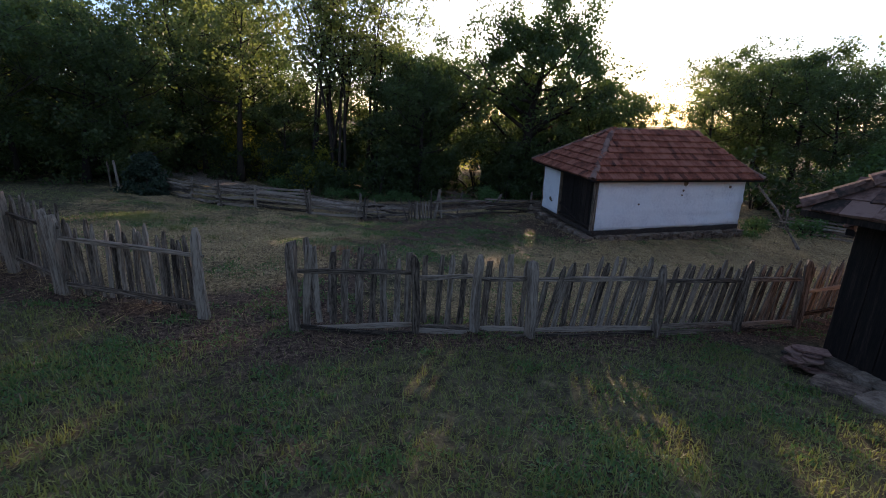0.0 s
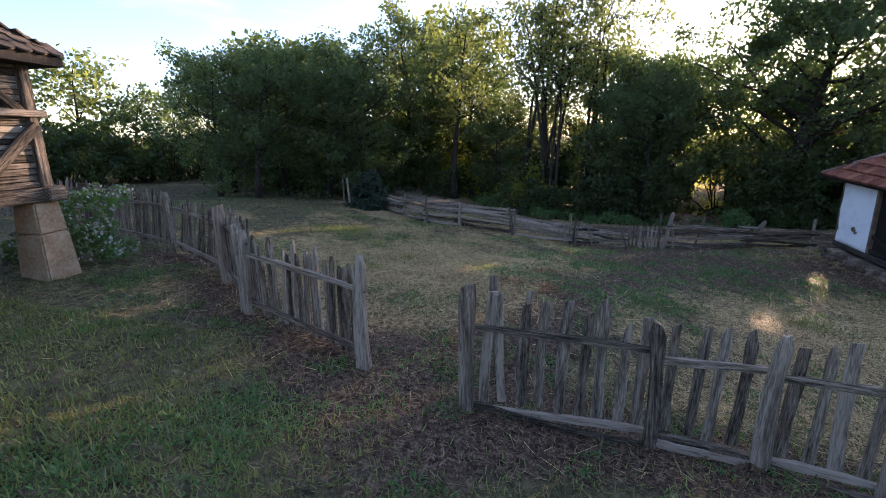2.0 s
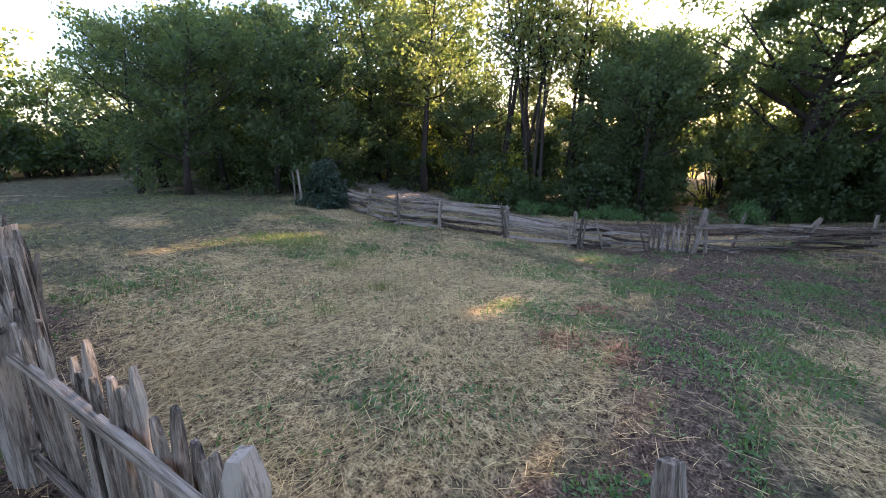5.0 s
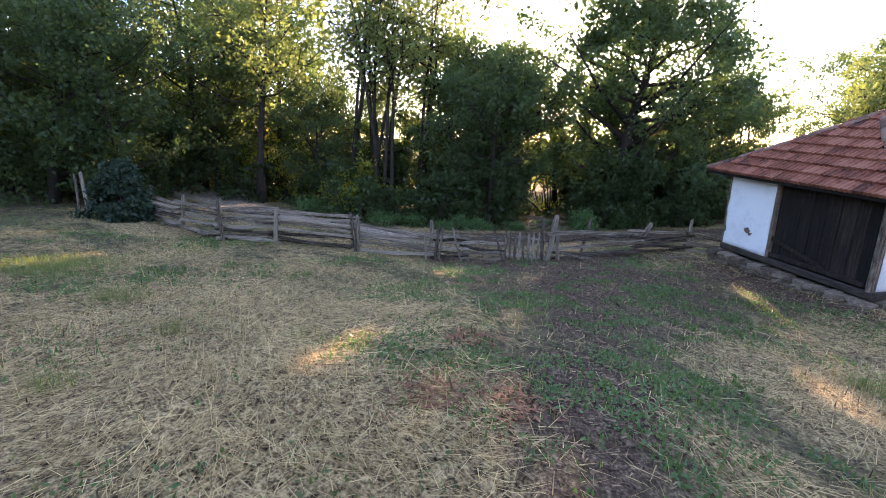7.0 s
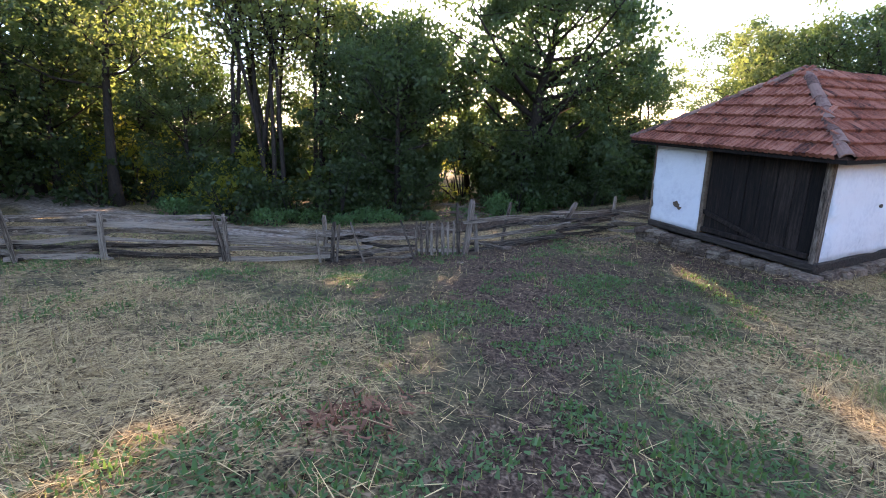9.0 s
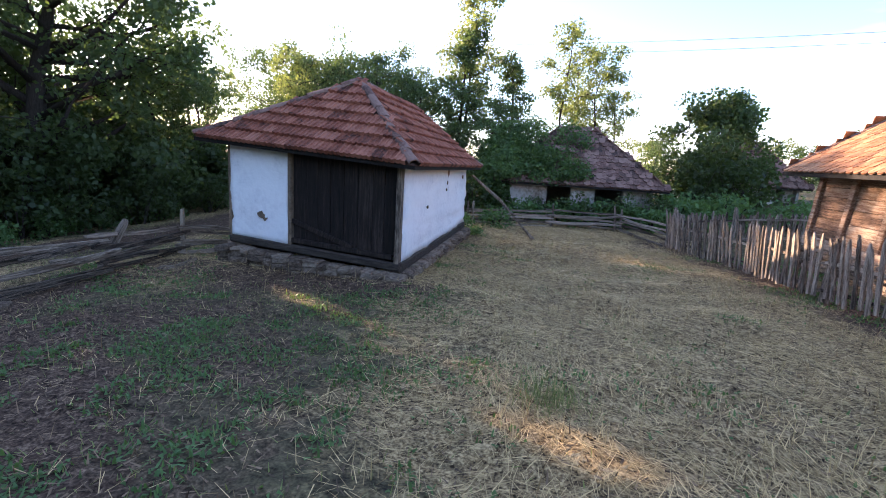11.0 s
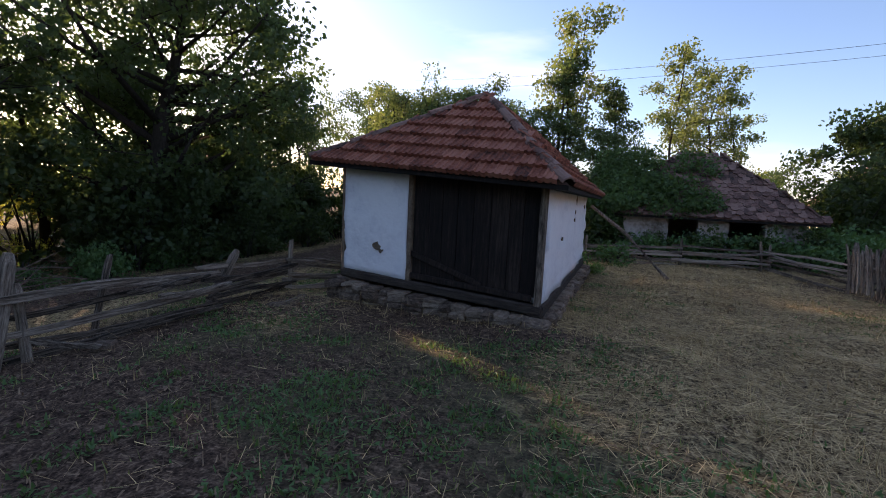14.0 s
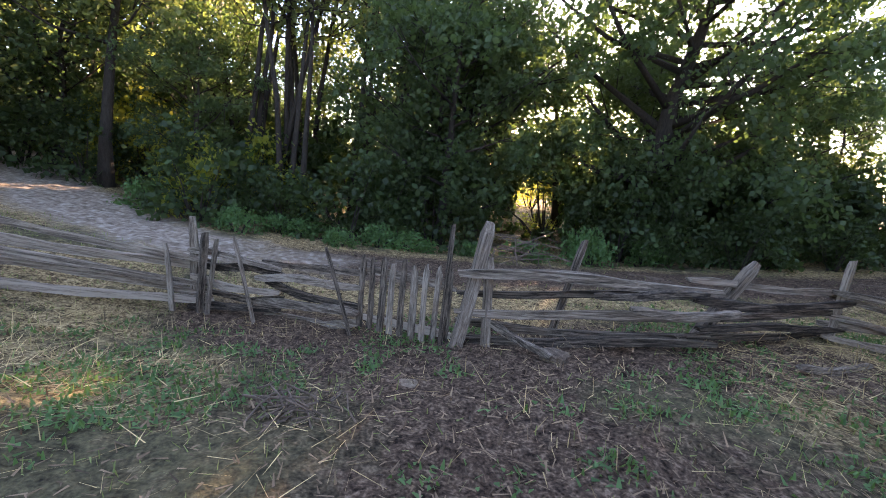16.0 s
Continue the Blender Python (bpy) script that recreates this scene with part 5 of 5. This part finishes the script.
ACACIA = [make_tree(100 + i, 7.6, 2.3, 0.13, 0.30, 17, 70, 0.135, 0.60, LEAF_MID, "slender acacia with feathery grey-green leaves at the wood's edge", 1, 6) for i in range(3)]
BENT = make_tree(125, 8.6, 2.3, 0.17, 0.45, 15, 72, 0.135, 0.60, LEAF_MID, "acacia with a dark bent trunk beside the lane", 1, 0, "tree", 0.13)
MULTI = make_tree(120, 9.0, 1.3, 0.085, 0.50, 9, 13, 0.14, 0.55, LEAF_MID, "clump of bare thin acacia stems with light crowns", 4, 3)
DARK = [make_tree(130 + i, 7.4, 2.7, 0.17, 0.16, 19, 82, 0.145, 0.64, LEAF_DARK, "dense dark broadleaf tree at the wood's edge", 1, 20) for i in range(3)]
WALNUT = make_tree(140, 8.9, 4.3, 0.36, 0.16, 40, 165, 0.14, 0.74, LEAF_DARK, "spreading walnut tree against the low sun", 1, 26)
THIN = make_tree(150, 8.8, 1.35, 0.09, 0.3, 15, 44, 0.13, 0.48, LEAF_MID, "tall thin tree with airy yellow-green leaves")
IVY = make_tree(160, 8.6, 0.95, 0.15, 0.08, 22, 64, 0.14, 0.5, LEAF_DARK, "tall trunk wrapped in dark ivy with a thin top", 1, 6)
ROUND = make_tree(145, 4.5, 1.75, 0.11, 0.14, 18, 130, 0.14, 0.58, LEAF_DARK, "round dark green tree by the ruined shed", 1, 34)
SHRUB = [make_bush(170 + i, 2.2, 1.4, 30, 40, 0.16, LEAF_SHADE, "tangled shrub under the trees, shade painted into its leaves") for i in range(3)]
GLOW = [make_bush(180 + i, 2.2, 1.2, 30, 50, 0.12, LEAF_SUN_TINT, "yellow-green shrub between the trees, sunlight painted into its leaves") for i in range(2)]
LOW = [make_bush(190 + i, 0.6, 0.6, 22, 52, 0.075, LEAF_WEED, "low green weeds and brambles on the bank", "weeds") for i in range(2)]

FAR = [make_tree(200 + i, 7.4, 2.9, 0.17, 0.1, 18, 22, 0.30, 0.80, (LEAF_MID, LEAF_DARK)[i % 2], "distant leafy tree in the hedge", 1, 40) for i in range(4)]
random.seed(21)
plant(WALNUT, -12.2, 3.9, 1.0, 30, 1.03)
plant(BENT, -14.6, -10.7, 1.05, -90)
for x, y, k, s in ((-17.4, -13.4, 0, 1.25), (-13.4, -16.2, 1, 1.0), (-11.8, -18.5, 2, 0.92), (-14.5, -20.5, 0, 1.0), (-16.5, -17.2, 1, 1.1), (-17.0, -2.5, 0, 1.1), (-18.6, -1.8, 2, 1.1), (-19.3, 2.4, 1, 1.05), (-10.0, -20.8, 1, 0.84)):
    plant(ACACIA[k], x, y, s)
for x, y, s in ((-13.8, -5.6, 1.15), (-15.0, -4.2, 1.25), (-14.4, -7.2, 1.2), (-16.0, -6.0, 1.25)):
    plant(MULTI, x, y, s)
for x, y, k, s in ((-12.8, -0.9, 2, 0.92), (-11.9, -2.0, 0, 0.82), (-13.6, -2.2, 1, 0.92), (-11.0, -16.0, 1, 0.85), (-16.4, -1.3, 2, 0.95), (-17.0, 3.6, 2, 0.95), (-15.8, 0.4, 1, 0.8), (-11.4, 7.4, 1, 0.72), (-16.4, 6.2, 0, 0.9), (-14.0, 8.6, 2, 0.8), (-13.9, 11.8, 0, 0.72), (-11.0, 13.2, 1, 0.55), (-9.9, 15.7, 2, 0.74), (-14.6, 6.4, 1, 0.95), (-13.0, -22.0, 0, 0.92), (-11.2, -14.2, 0, 0.8), (-9.5, -18.6, 2, 0.8), (-18.5, -0.2, 1, 1.0), (-14.6, -8.5, 2, 0.62), (-17.2, -8.0, 0, 0.8), (-16.4, -12.6, 1, 0.85), (-18.5, -5.0, 2, 0.68), (-19.0, -7.0, 1, 0.7), (-19.6, -10.4, 0, 1.05)):
    plant(DARK[k], x, y, s)
for x, y, k, s in ((-21.5, -12.5, 0, 1.35), (-18.2, -21.0, 2, 1.12), (-20.0, -24.0, 3, 1.15), (-25.5, -13.5, 2, 1.4)):
    plant(FAR[k], x, y, s)
# behind the hut and the ruins
for x, y, k, s in ((-9.2, 13.5, 0, 0.82), (-12.6, 11.0, 2, 0.72)):
    plant(ACACIA[k], x, y, s)
for x, y, k, s in ((-12.0, 20.5, 0, 1.0), (-9.5, 21.5, 1, 0.95), (-15.0, 21.5, 2, 1.05), (-7.0, 21.5, 2, 0.85), (-6.4, 16.0, 1, 0.86), (-3.6, 14.6, 0, 0.66), (-0.6, 13.2, 2, 0.52), (-8.6, 16.0, 2, 0.8)):
    plant(DARK[k], x, y, s)
plant(IVY, -2.3, 15.6, 0.92, 40)
plant(THIN, -2.3, 16.2, 1.15, 10)
plant(IVY, 0.2, 17.0, 0.82, 200, 1.0, "thin tree half wrapped in ivy")
for x, y, s in ((2.4, 17.5, 0.95), (4.0, 18.4, 0.92), (3.1, 19.5, 0.86), (5.3, 18.8, 0.8)):
    plant(THIN, x, y, s)
plant(ROUND, 8.3, 14.5, 1.0)
plant(DARK[2], 17.4, 13.2, 0.98, None, 1.0, "large leafy tree behind the barn")
plant(DARK[0], 21.0, 11.5, 1.0)
for x, y, s in ((12.5, 27.0, 0.42), (16.5, 27.5, 0.45), (20.0, 25.0, 0.5), (9.0, 28.0, 0.5)):
    plant(FAR[int(x) % 4], x, y, s)
# the far hedge uphill and woods all round
for i in range(24):
    a = radians(-172 + i * 4.6)
    d = random.uniform(34, 44)
    plant(random.choice(FAR), 4 + d * math.cos(a), -10 + d * math.sin(a), random.uniform(0.8, 1.15))
for i in range(20):
    a = radians(-60 + i * 9.0)
    d = random.uniform(36, 48)
    plant(random.choice(FAR), 6 + d * math.cos(a), d * math.sin(a), random.uniform(0.8, 1.1) * (0.55 if i > 10 else 1))

for i in range(26):
    plant(FAR[i % 4], -22.5 + random.uniform(-2, 2) - (4 if i < 5 else 0), -26 + i * 1.75 + (5 if i in (17, 18) else 0), random.uniform(0.48, 0.66) * (0.6 if i in (17, 18) else 1))
for i in range(30):
    a = radians(-172 + i * 2.6)
    d = random.uniform(30, 33)
    plant(random.choice(SHRUB), 4 + d * math.cos(a), -10 + d * math.sin(a), random.uniform(1.3, 1.8), None, 1.0, "thick hedge shrub at the far edge of the meadow")
for x, y, s in ((-13.4, 4.8, 1.4), (-14.2, 5.6, 1.7), (-12.6, 7.0, 1.4), (-11.0, 9.0, 1.3), (-15.5, 7.0, 1.8), (-9.0, 10.6, 1.2)):
    plant(random.choice(SHRUB), x, y, s)
# undergrowth along the lane, its leaves coloured dark for the shaded hollows
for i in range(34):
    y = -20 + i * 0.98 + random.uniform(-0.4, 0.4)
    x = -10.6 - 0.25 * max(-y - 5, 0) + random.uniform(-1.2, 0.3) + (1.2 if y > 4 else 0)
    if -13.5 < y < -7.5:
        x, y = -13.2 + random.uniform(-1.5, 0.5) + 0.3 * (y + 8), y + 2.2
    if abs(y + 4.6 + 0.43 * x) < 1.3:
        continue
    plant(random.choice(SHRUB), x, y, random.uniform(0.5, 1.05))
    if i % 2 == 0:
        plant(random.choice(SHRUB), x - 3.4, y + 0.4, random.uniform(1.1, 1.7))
# bright-coloured shrubs added where sunlit openings show between the trees
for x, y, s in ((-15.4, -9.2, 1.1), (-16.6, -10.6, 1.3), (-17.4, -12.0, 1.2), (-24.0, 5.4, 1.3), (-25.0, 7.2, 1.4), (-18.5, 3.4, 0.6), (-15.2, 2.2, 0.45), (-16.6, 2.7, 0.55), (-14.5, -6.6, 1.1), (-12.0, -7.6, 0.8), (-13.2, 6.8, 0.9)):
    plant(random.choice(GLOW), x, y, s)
for i in range(22):
    y = -8.5 + i * 0.66 + random.uniform(-0.3, 0.3)
    plant(random.choice(LOW), -9.9 - 0.45 * max(-y - 4, 0) + random.uniform(-0.7, 0.7), y, random.uniform(0.35, 1.1), None, random.uniform(0.6, 1.4))
for x, y, s in ((0.6, 7.6, 1.0), (1.4, 9.2, 1.2), (2.6, 9.3, 1.3), (3.6, 9.3, 1.5), (4.6, 9.4, 1.4), (5.4, 9.0, 1.3), (6.3, 9.6, 1.6), (7.2, 9.4, 1.4), (8.0, 10.5, 1.8), (6.6, 11.0, 1.8), (-0.3, 6.6, 0.8), (0.3, 5.6, 0.5), (-3.9, 2.2, 0.8), (9.5, 9.5, 1.6)):
    plant(random.choice(LOW), x, y, s)
for x, y, s in ((-0.5, 9.6, 0.85), (0.2, 10.8, 1.0), (-0.2, 12.2, 1.1), (7.4, 12.6, 1.0), (8.8, 12.4, 1.0), (10.2, 14.6, 1.0), (-4.6, 4.6, 0.8), (-5.2, 7.0, 1.0), (-3.0, 9.6, 1.1), (15.5, 16.2, 0.9), (3.0, 9.3, 0.48), (4.3, 9.25, 0.5), (1.7, 9.4, 0.36), (5.6, 9.6, 0.5)):
    plant(random.choice(SHRUB), x, y, s)
for proto in FAR + ACACIA + DARK + SHRUB + GLOW + LOW + [BENT, MULTI, ROUND, WALNUT, THIN, IVY]:
    for child in list(proto.children):
        bpy.data.objects.remove(child)
    bpy.data.objects.remove(proto)


def make_fir(x, y, h, w):
    r = np.random.default_rng(55)
    t = thing("fir_tree", x, y, gz(x, y), "squat dark bluish fir at the end of the rails", "tree")
    link("trunk", mesh_of("trunk", *tube([(0, 0, -0.1), (0, 0, h * 0.95)], (0.06, 0.01), 6), BARK), t)
    c = []
    for i in range(90):
        k = r.uniform(0, 1)
        a, d = r.uniform(0, 6.28), w * (1 - k * 0.85) * math.sqrt(r.uniform(0.1, 1))
        c.append((math.cos(a) * d, math.sin(a) * d, 0.1 + k * h * 0.9 - 0.2 * d))
    link("crown", quads_mesh("crown", leaf_quads(r, np.array(c), np.full(90, 0.22), 60, 0.10), LEAF_FIR), t)
    return t


make_fir(-7.6, -12.9, 1.35, 0.95)

rb = np.random.default_rng(66)
brush = thing("brush_pile", -9.2, -0.9, gz(-9.2, -0.9), "heap of dry cut branches beside the lane", "branches")
for i in range(34):
    a, w, up = rb.uniform(0, 6.28), rb.uniform(0.5, 1.1), rb.uniform(-0.1, 0.45)
    c = np.array([rb.normal(0, 0.3), rb.normal(0, 0.35), rb.uniform(0.05, 0.5)])
    d = np.array([math.cos(a), math.sin(a), up]) * w
    lo, hi = c - d * 0.5, c + d * 0.5
    lo[2], hi[2] = max(lo[2], 0.02), max(hi[2], 0.02)
    link("branch", mesh_of("branch", *tube([lo, c + rb.normal(0, 0.05, 3), hi], (0.016, 0.012, 0.005), 4), DRY_TWIG), brush)

heap = thing("twig_heap", -2.95, -4.55, gz(-2.95, -4.55), "small heap of dry dark twigs on the grass", "twigs")
for i in range(46):
    a, w = rb.uniform(0, 6.28), rb.uniform(0.10, 0.26)
    c = np.array([rb.normal(0, 0.10), rb.normal(0, 0.10), rb.uniform(0.015, 0.06)])
    d = np.array([math.cos(a), math.sin(a), rb.uniform(-0.1, 0.12)]) * w
    link("twig", mesh_of("twig", *tube([c - d * 0.5, c + rb.normal(0, 0.012, 3), c + d * 0.5], (0.006, 0.005, 0.003), 4), DRY_TWIG), heap)

# ivy over the ruined roof, flowers by the granary
r9 = np.random.default_rng(9)
cs, rs = [], []
for i in range(330):
    x = r9.uniform(-0.2, 3.4)
    k = r9.uniform(0, 1)
    if k < 1.0 - 0.25 * (x + 0.2) or r9.uniform() < 0.25:
        cs.append((x, 9.55 + k * 2.7, 1.02 + k * 2.05 + 0.1))
        rs.append(r9.uniform(0.22, 0.42))
for i in range(60):
    cs.append((r9.uniform(-0.5, 0.7), r9.uniform(9.4, 10.4), r9.uniform(-0.2, 1.6)))
    rs.append(r9.uniform(0.2, 0.4))
tagged(link("ivy", quads_mesh("ivy", leaf_quads(r9, np.array(cs), np.array(rs), 64, 0.11), LEAF_IVY)), "dense dark ivy spread over the cottage roof", "ivy", kind="stuff")
fb = thing("flower_bush", 3.2, -13.95, gz(3.2, -13.95), "leafy bush with small pale flowers beside the pier", "bush")
cs = np.stack([r9.uniform(-0.35, 0.35, 40), r9.uniform(-0.9, 0.7, 40), r9.uniform(0.1, 1.0, 40)], -1)
link("foliage", quads_mesh("foliage", leaf_quads(r9, cs, np.full(40, 0.2), 60, 0.08), LEAF_WEED), fb)
tagged(link("blossom", quads_mesh("blossom", leaf_quads(r9, cs + (0.05, 0.1, 0.05), np.full(40, 0.2), 26, 0.05), FLOWER), fb, None, "pale lilac-white flowers"), kind="stuff")

# gaps between the leaves through which the low sun reaches the ground: place and half-width
SUN_GAPS = ((1.29, -7.98, 0.24), (2.32, -7.47, 0.13), (2.42, -7.05, 0.09), (1.21, -3.03, 0.26), (1.91, -3.19, 0.30), (-0.8, -1.0, 0.22), (-2.3, -11.82, 0.32),
            (7.6, -4.82, 0.26), (8.4, -5.1, 0.22), (9.17, -4.46, 0.22), (7.75, -9.2, 0.12), (2.31, -3.91, 0.24), (3.63, -3.67, 0.26), (4.3, -3.6, 0.20), (5.09, -2.21, 0.22),
            (4.44, -2.84, 0.15), (-0.51, -1.61, 0.24), (0.1, -1.85, 0.24), (4.14, -12.39, 0.22), (4.72, -11.64, 0.22), (-1.21, -13.07, 0.4), (-5.77, -5.54, 0.26), (-12.38, -11.41, 0.5), (-3.19, -5.92, 0.3))


FIELD_TRACK = ((-10.4, -0.1), (-16.0, 2.3), (-21.5, 4.7))


def open_gaps(crown):
    """Take away the leaves that hang in the sun's way to one of the gaps."""
    me = crown.data
    co = np.empty(len(me.vertices) * 3, dtype=np.float32)
    me.vertices.foreach_get("co", co)
    quads = co.reshape(-1, 4, 3)
    m = np.array(crown.parent.matrix_basis @ crown.matrix_basis)
    mid = quads.mean(axis=1) @ m[:3, :3].T + m[:3, 3]
    keep = np.ones(len(mid), dtype=bool)
    sd = np.array(SUN_DIR)
    for x, y, r in SUN_GAPS:
        d = mid - np.array((x, y, gz(x, y)))
        along = d @ sd
        keep &= (np.linalg.norm(d - along[:, None] * sd, axis=1) > r * (1 + 0.25 * np.sin(mid[:, 2] * 5 + mid[:, 1] * 3))) | (along < 0)
    base = terrain(mid[:, 0], mid[:, 1])
    keep &= (line_distance(mid[:, 0], mid[:, 1], FIELD_TRACK) > 0.72) | (mid[:, 2] - base > 1.7 + 0.4 * np.sin(mid[:, 0] * 2)) | (mid[:, 2] - base < 0.35)
    if not keep.all():
        crown.data = quads_mesh(me.name, quads[keep], me.materials[0])


for ob in list(bpy.data.objects):
    if ob.type == "MESH" and ob.parent and ob.name.split(".")[0] in ("crown", "foliage") and ob.parent.location.x < 0:
        open_gaps(ob)

# utility pole and its wires
up = thing("utility_pole", 12.2, 7.9, gz(12.2, 7.9), "round brown timber utility pole with two insulators", "pole")
link("pole", mesh_of("pole", *tube([(0, 0, -0.2), (-0.1, 0, 3.2), (-0.2, 0, 5.65)], (0.13, 0.115, 0.10), 10), POLE_WOOD, True), up)
for dx, dz in ((-0.32, 5.4), (-0.08, 5.15)):
    link("insulator", mesh_of("insulator", *tube([(dx, 0, dz), (dx, 0, dz + 0.06), (dx, 0, dz + 0.12)], (0.035, 0.05, 0.02), 8), METAL), up, None, "iron hook insulator")
for z0, z1 in ((5.5, 9.4), (5.25, 8.8)):
    pts = []
    for i in range(17):
        k = i / 16
        pts.append((12.0 + (-20.0 - 12.0) * k, 7.9 + (24.0 - 7.9) * k, z0 + (z1 - z0) * k - 2.2 * k * (1 - k)))
    tagged(link("overhead_wire", mesh_of("overhead_wire", *tube(pts, [0.006] * 17, 4), WIRE)), "thin black overhead wire slung from the pole", "wire", "overhead wires")

# ---- grass, straw and weeds ----
def blades(n, box, keep, length, width, flat, mat, name, label, seed, bend=0.4):
    """Loose stalks on the ground: flat 0 stands up, 1 lies down."""
    r = np.random.default_rng(seed)
    x, y = r.uniform(box[0], box[1], n), r.uniform(box[2], box[3], n)
    ok = r.uniform(0, 1, n) < keep(x, y)
    x, y = x[ok], y[ok]
    n = len(x)
    z = terrain(x, y) + relief(x, y)
    a = r.uniform(0, 6.283, n) if flat < 0.9 else 1.9 * wave(x * 0.6, y * 0.6, 47) + r.normal(0, 0.75, n) + 3.1416 * r.integers(0, 2, n)
    el = np.where(r.uniform(0, 1, n) < flat, r.normal(0.06, 0.09, n), r.uniform(0.6, 1.5, n))
    L = length * r.uniform(0.5, 1.4, n)
    d = np.stack([np.cos(a) * np.cos(el), np.sin(a) * np.cos(el), np.sin(el)], -1)
    side = np.stack([-np.sin(a), np.cos(a), r.normal(0, 0.3, n)], -1) * (width * r.uniform(0.6, 1.4, n))[:, None]
    p = np.stack([x, y, z + 0.004 + flat * np.abs(r.normal(0, 0.02, n))], -1)
    tip = p + d * L[:, None] + np.stack([np.zeros(n), np.zeros(n), -bend * 0.2 * L * (1 - flat)], -1)
    q = np.stack([p - side, p + side, tip + side * 0.3, tip - side * 0.3], axis=1)
    return tagged(link(name, quads_mesh(name, q, mat)), label, name.replace("_", " "), kind="stuff")


def spots(x, y, places):
    """Shares near one for small patches round the given places and half-widths."""
    out = np.zeros(np.shape(x))
    for a, b, r in places:
        out = out + np.exp(-((x - a) ** 2 + (y - b) ** 2) / (r * r))
    return out


WEED_SPOTS = ((2.65, -7.2, 0.3), (3.3, -8.0, 0.35), (1.6, -6.7, 0.35), (0.5, -4.3, 0.5), (-0.9, -2.6, 0.4), (-3.3, -4.6, 0.3), (-2.9, -3.9, 0.2), (-2.6, -2.6, 0.25), (-3.4, -5.3, 0.35), (5.1, -8.9, 0.3), (6.3, -9.4, 0.4))
TUFT_SPOTS = ((0.6, -9.5, 0.12), (0.9, -8.35, 0.10), (-2.0, -11.6, 0.5), (1.6, -9.9, 0.12), (-0.6, -10.4, 0.2), (2.2, -3.3, 0.2), (-3.6, -4.95, 0.12))
LEAF_SPOTS = ((2.3, -7.5, 0.19), (2.5, -7.0, 0.16), (1.3, -6.9, 0.2))


def straw_keep(x, y):
    d, s, l = cover(x, y)
    tufts = np.clip(0.62 + 0.75 * wave(x * 9, y * 9, 61), 0.12, 1)
    return np.clip(s * 1.25 - 0.12, 0.05, 1) * (1 - 0.5 * d) * (1 - l) * tufts


def lawn_keep(x, y):
    d, s, l = cover(x, y)
    return np.clip(0.95 - s - 0.8 * d, 0.03, 1) * (1 - l) * np.clip(0.65 + 0.5 * wave(x, y, 17), 0.08, 1)


def weed_keep(x, y):
    d, s, l = cover(x, y)
    return np.clip(1.1 * wave(x * 1.3, y * 1.3, 23) - 0.16 + 0.9 * wave(x * 4, y * 4, 29) + np.clip(3.0 * wave(x * 4.6, y * 4.6, 51) - 1.2, 0, 1) + 0.5 * np.exp(-((x + 0.6) ** 2 / 2.5 + (y + 3.6) ** 2 / 1.6)) + spots(x, y, WEED_SPOTS), 0, 1) * np.clip(1.1 - 1.08 * s, 0, 1) * (1 - 0.15 * d) * (1 - l)


blades(520000, (-5, 6.2, -14, 8), straw_keep, 0.15, 0.0021, 0.93, STRAW, "straw", "dry mown straw strewn over the slope", 31)
blades(170000, (5.0, 11.5, -14.5, -2.5), lawn_keep, 0.06, 0.0045, 0.25, GRASS, "short_grass", "short trodden lawn grass", 32)
blades(190000, (-9, 6.0, -20, 7), lawn_keep, 0.05, 0.0036, 0.35, GRASS, "meadow_grass", "patchy meadow grass", 33)
blades(80000, (-5, 9.5, -13, 6), lambda x, y: 0.25 + 0.7 * cover(x, y)[0], 0.055, 0.0048, 0.85, LITTER, "leaf_litter", "brown dead leaves and chaff on bare soil", 35)
blades(420000, (-5, 9, -13, 5), weed_keep, 0.036, 0.0095, 0.45, LEAF_WEED, "clover", "small green clover and weed leaves", 34)
blades(160000, (-3, 3, -12.5, -2.5), lambda x, y: np.clip(spots(x, y, TUFT_SPOTS), 0, 1), 0.11, 0.003, 0.1, GRASS, "grass_tufts", "bright green grass tufts left by the scythe", 36)
blades(60000, (-4, 4.5, -9.5, -4), lambda x, y: np.clip(1.2 * spots(x, y, LEAF_SPOTS), 0, 1), 0.075, 0.009, 0.9, RUST_LEAF, "dead_leaves", "rust-brown dry leaves heaped on the soil", 37)
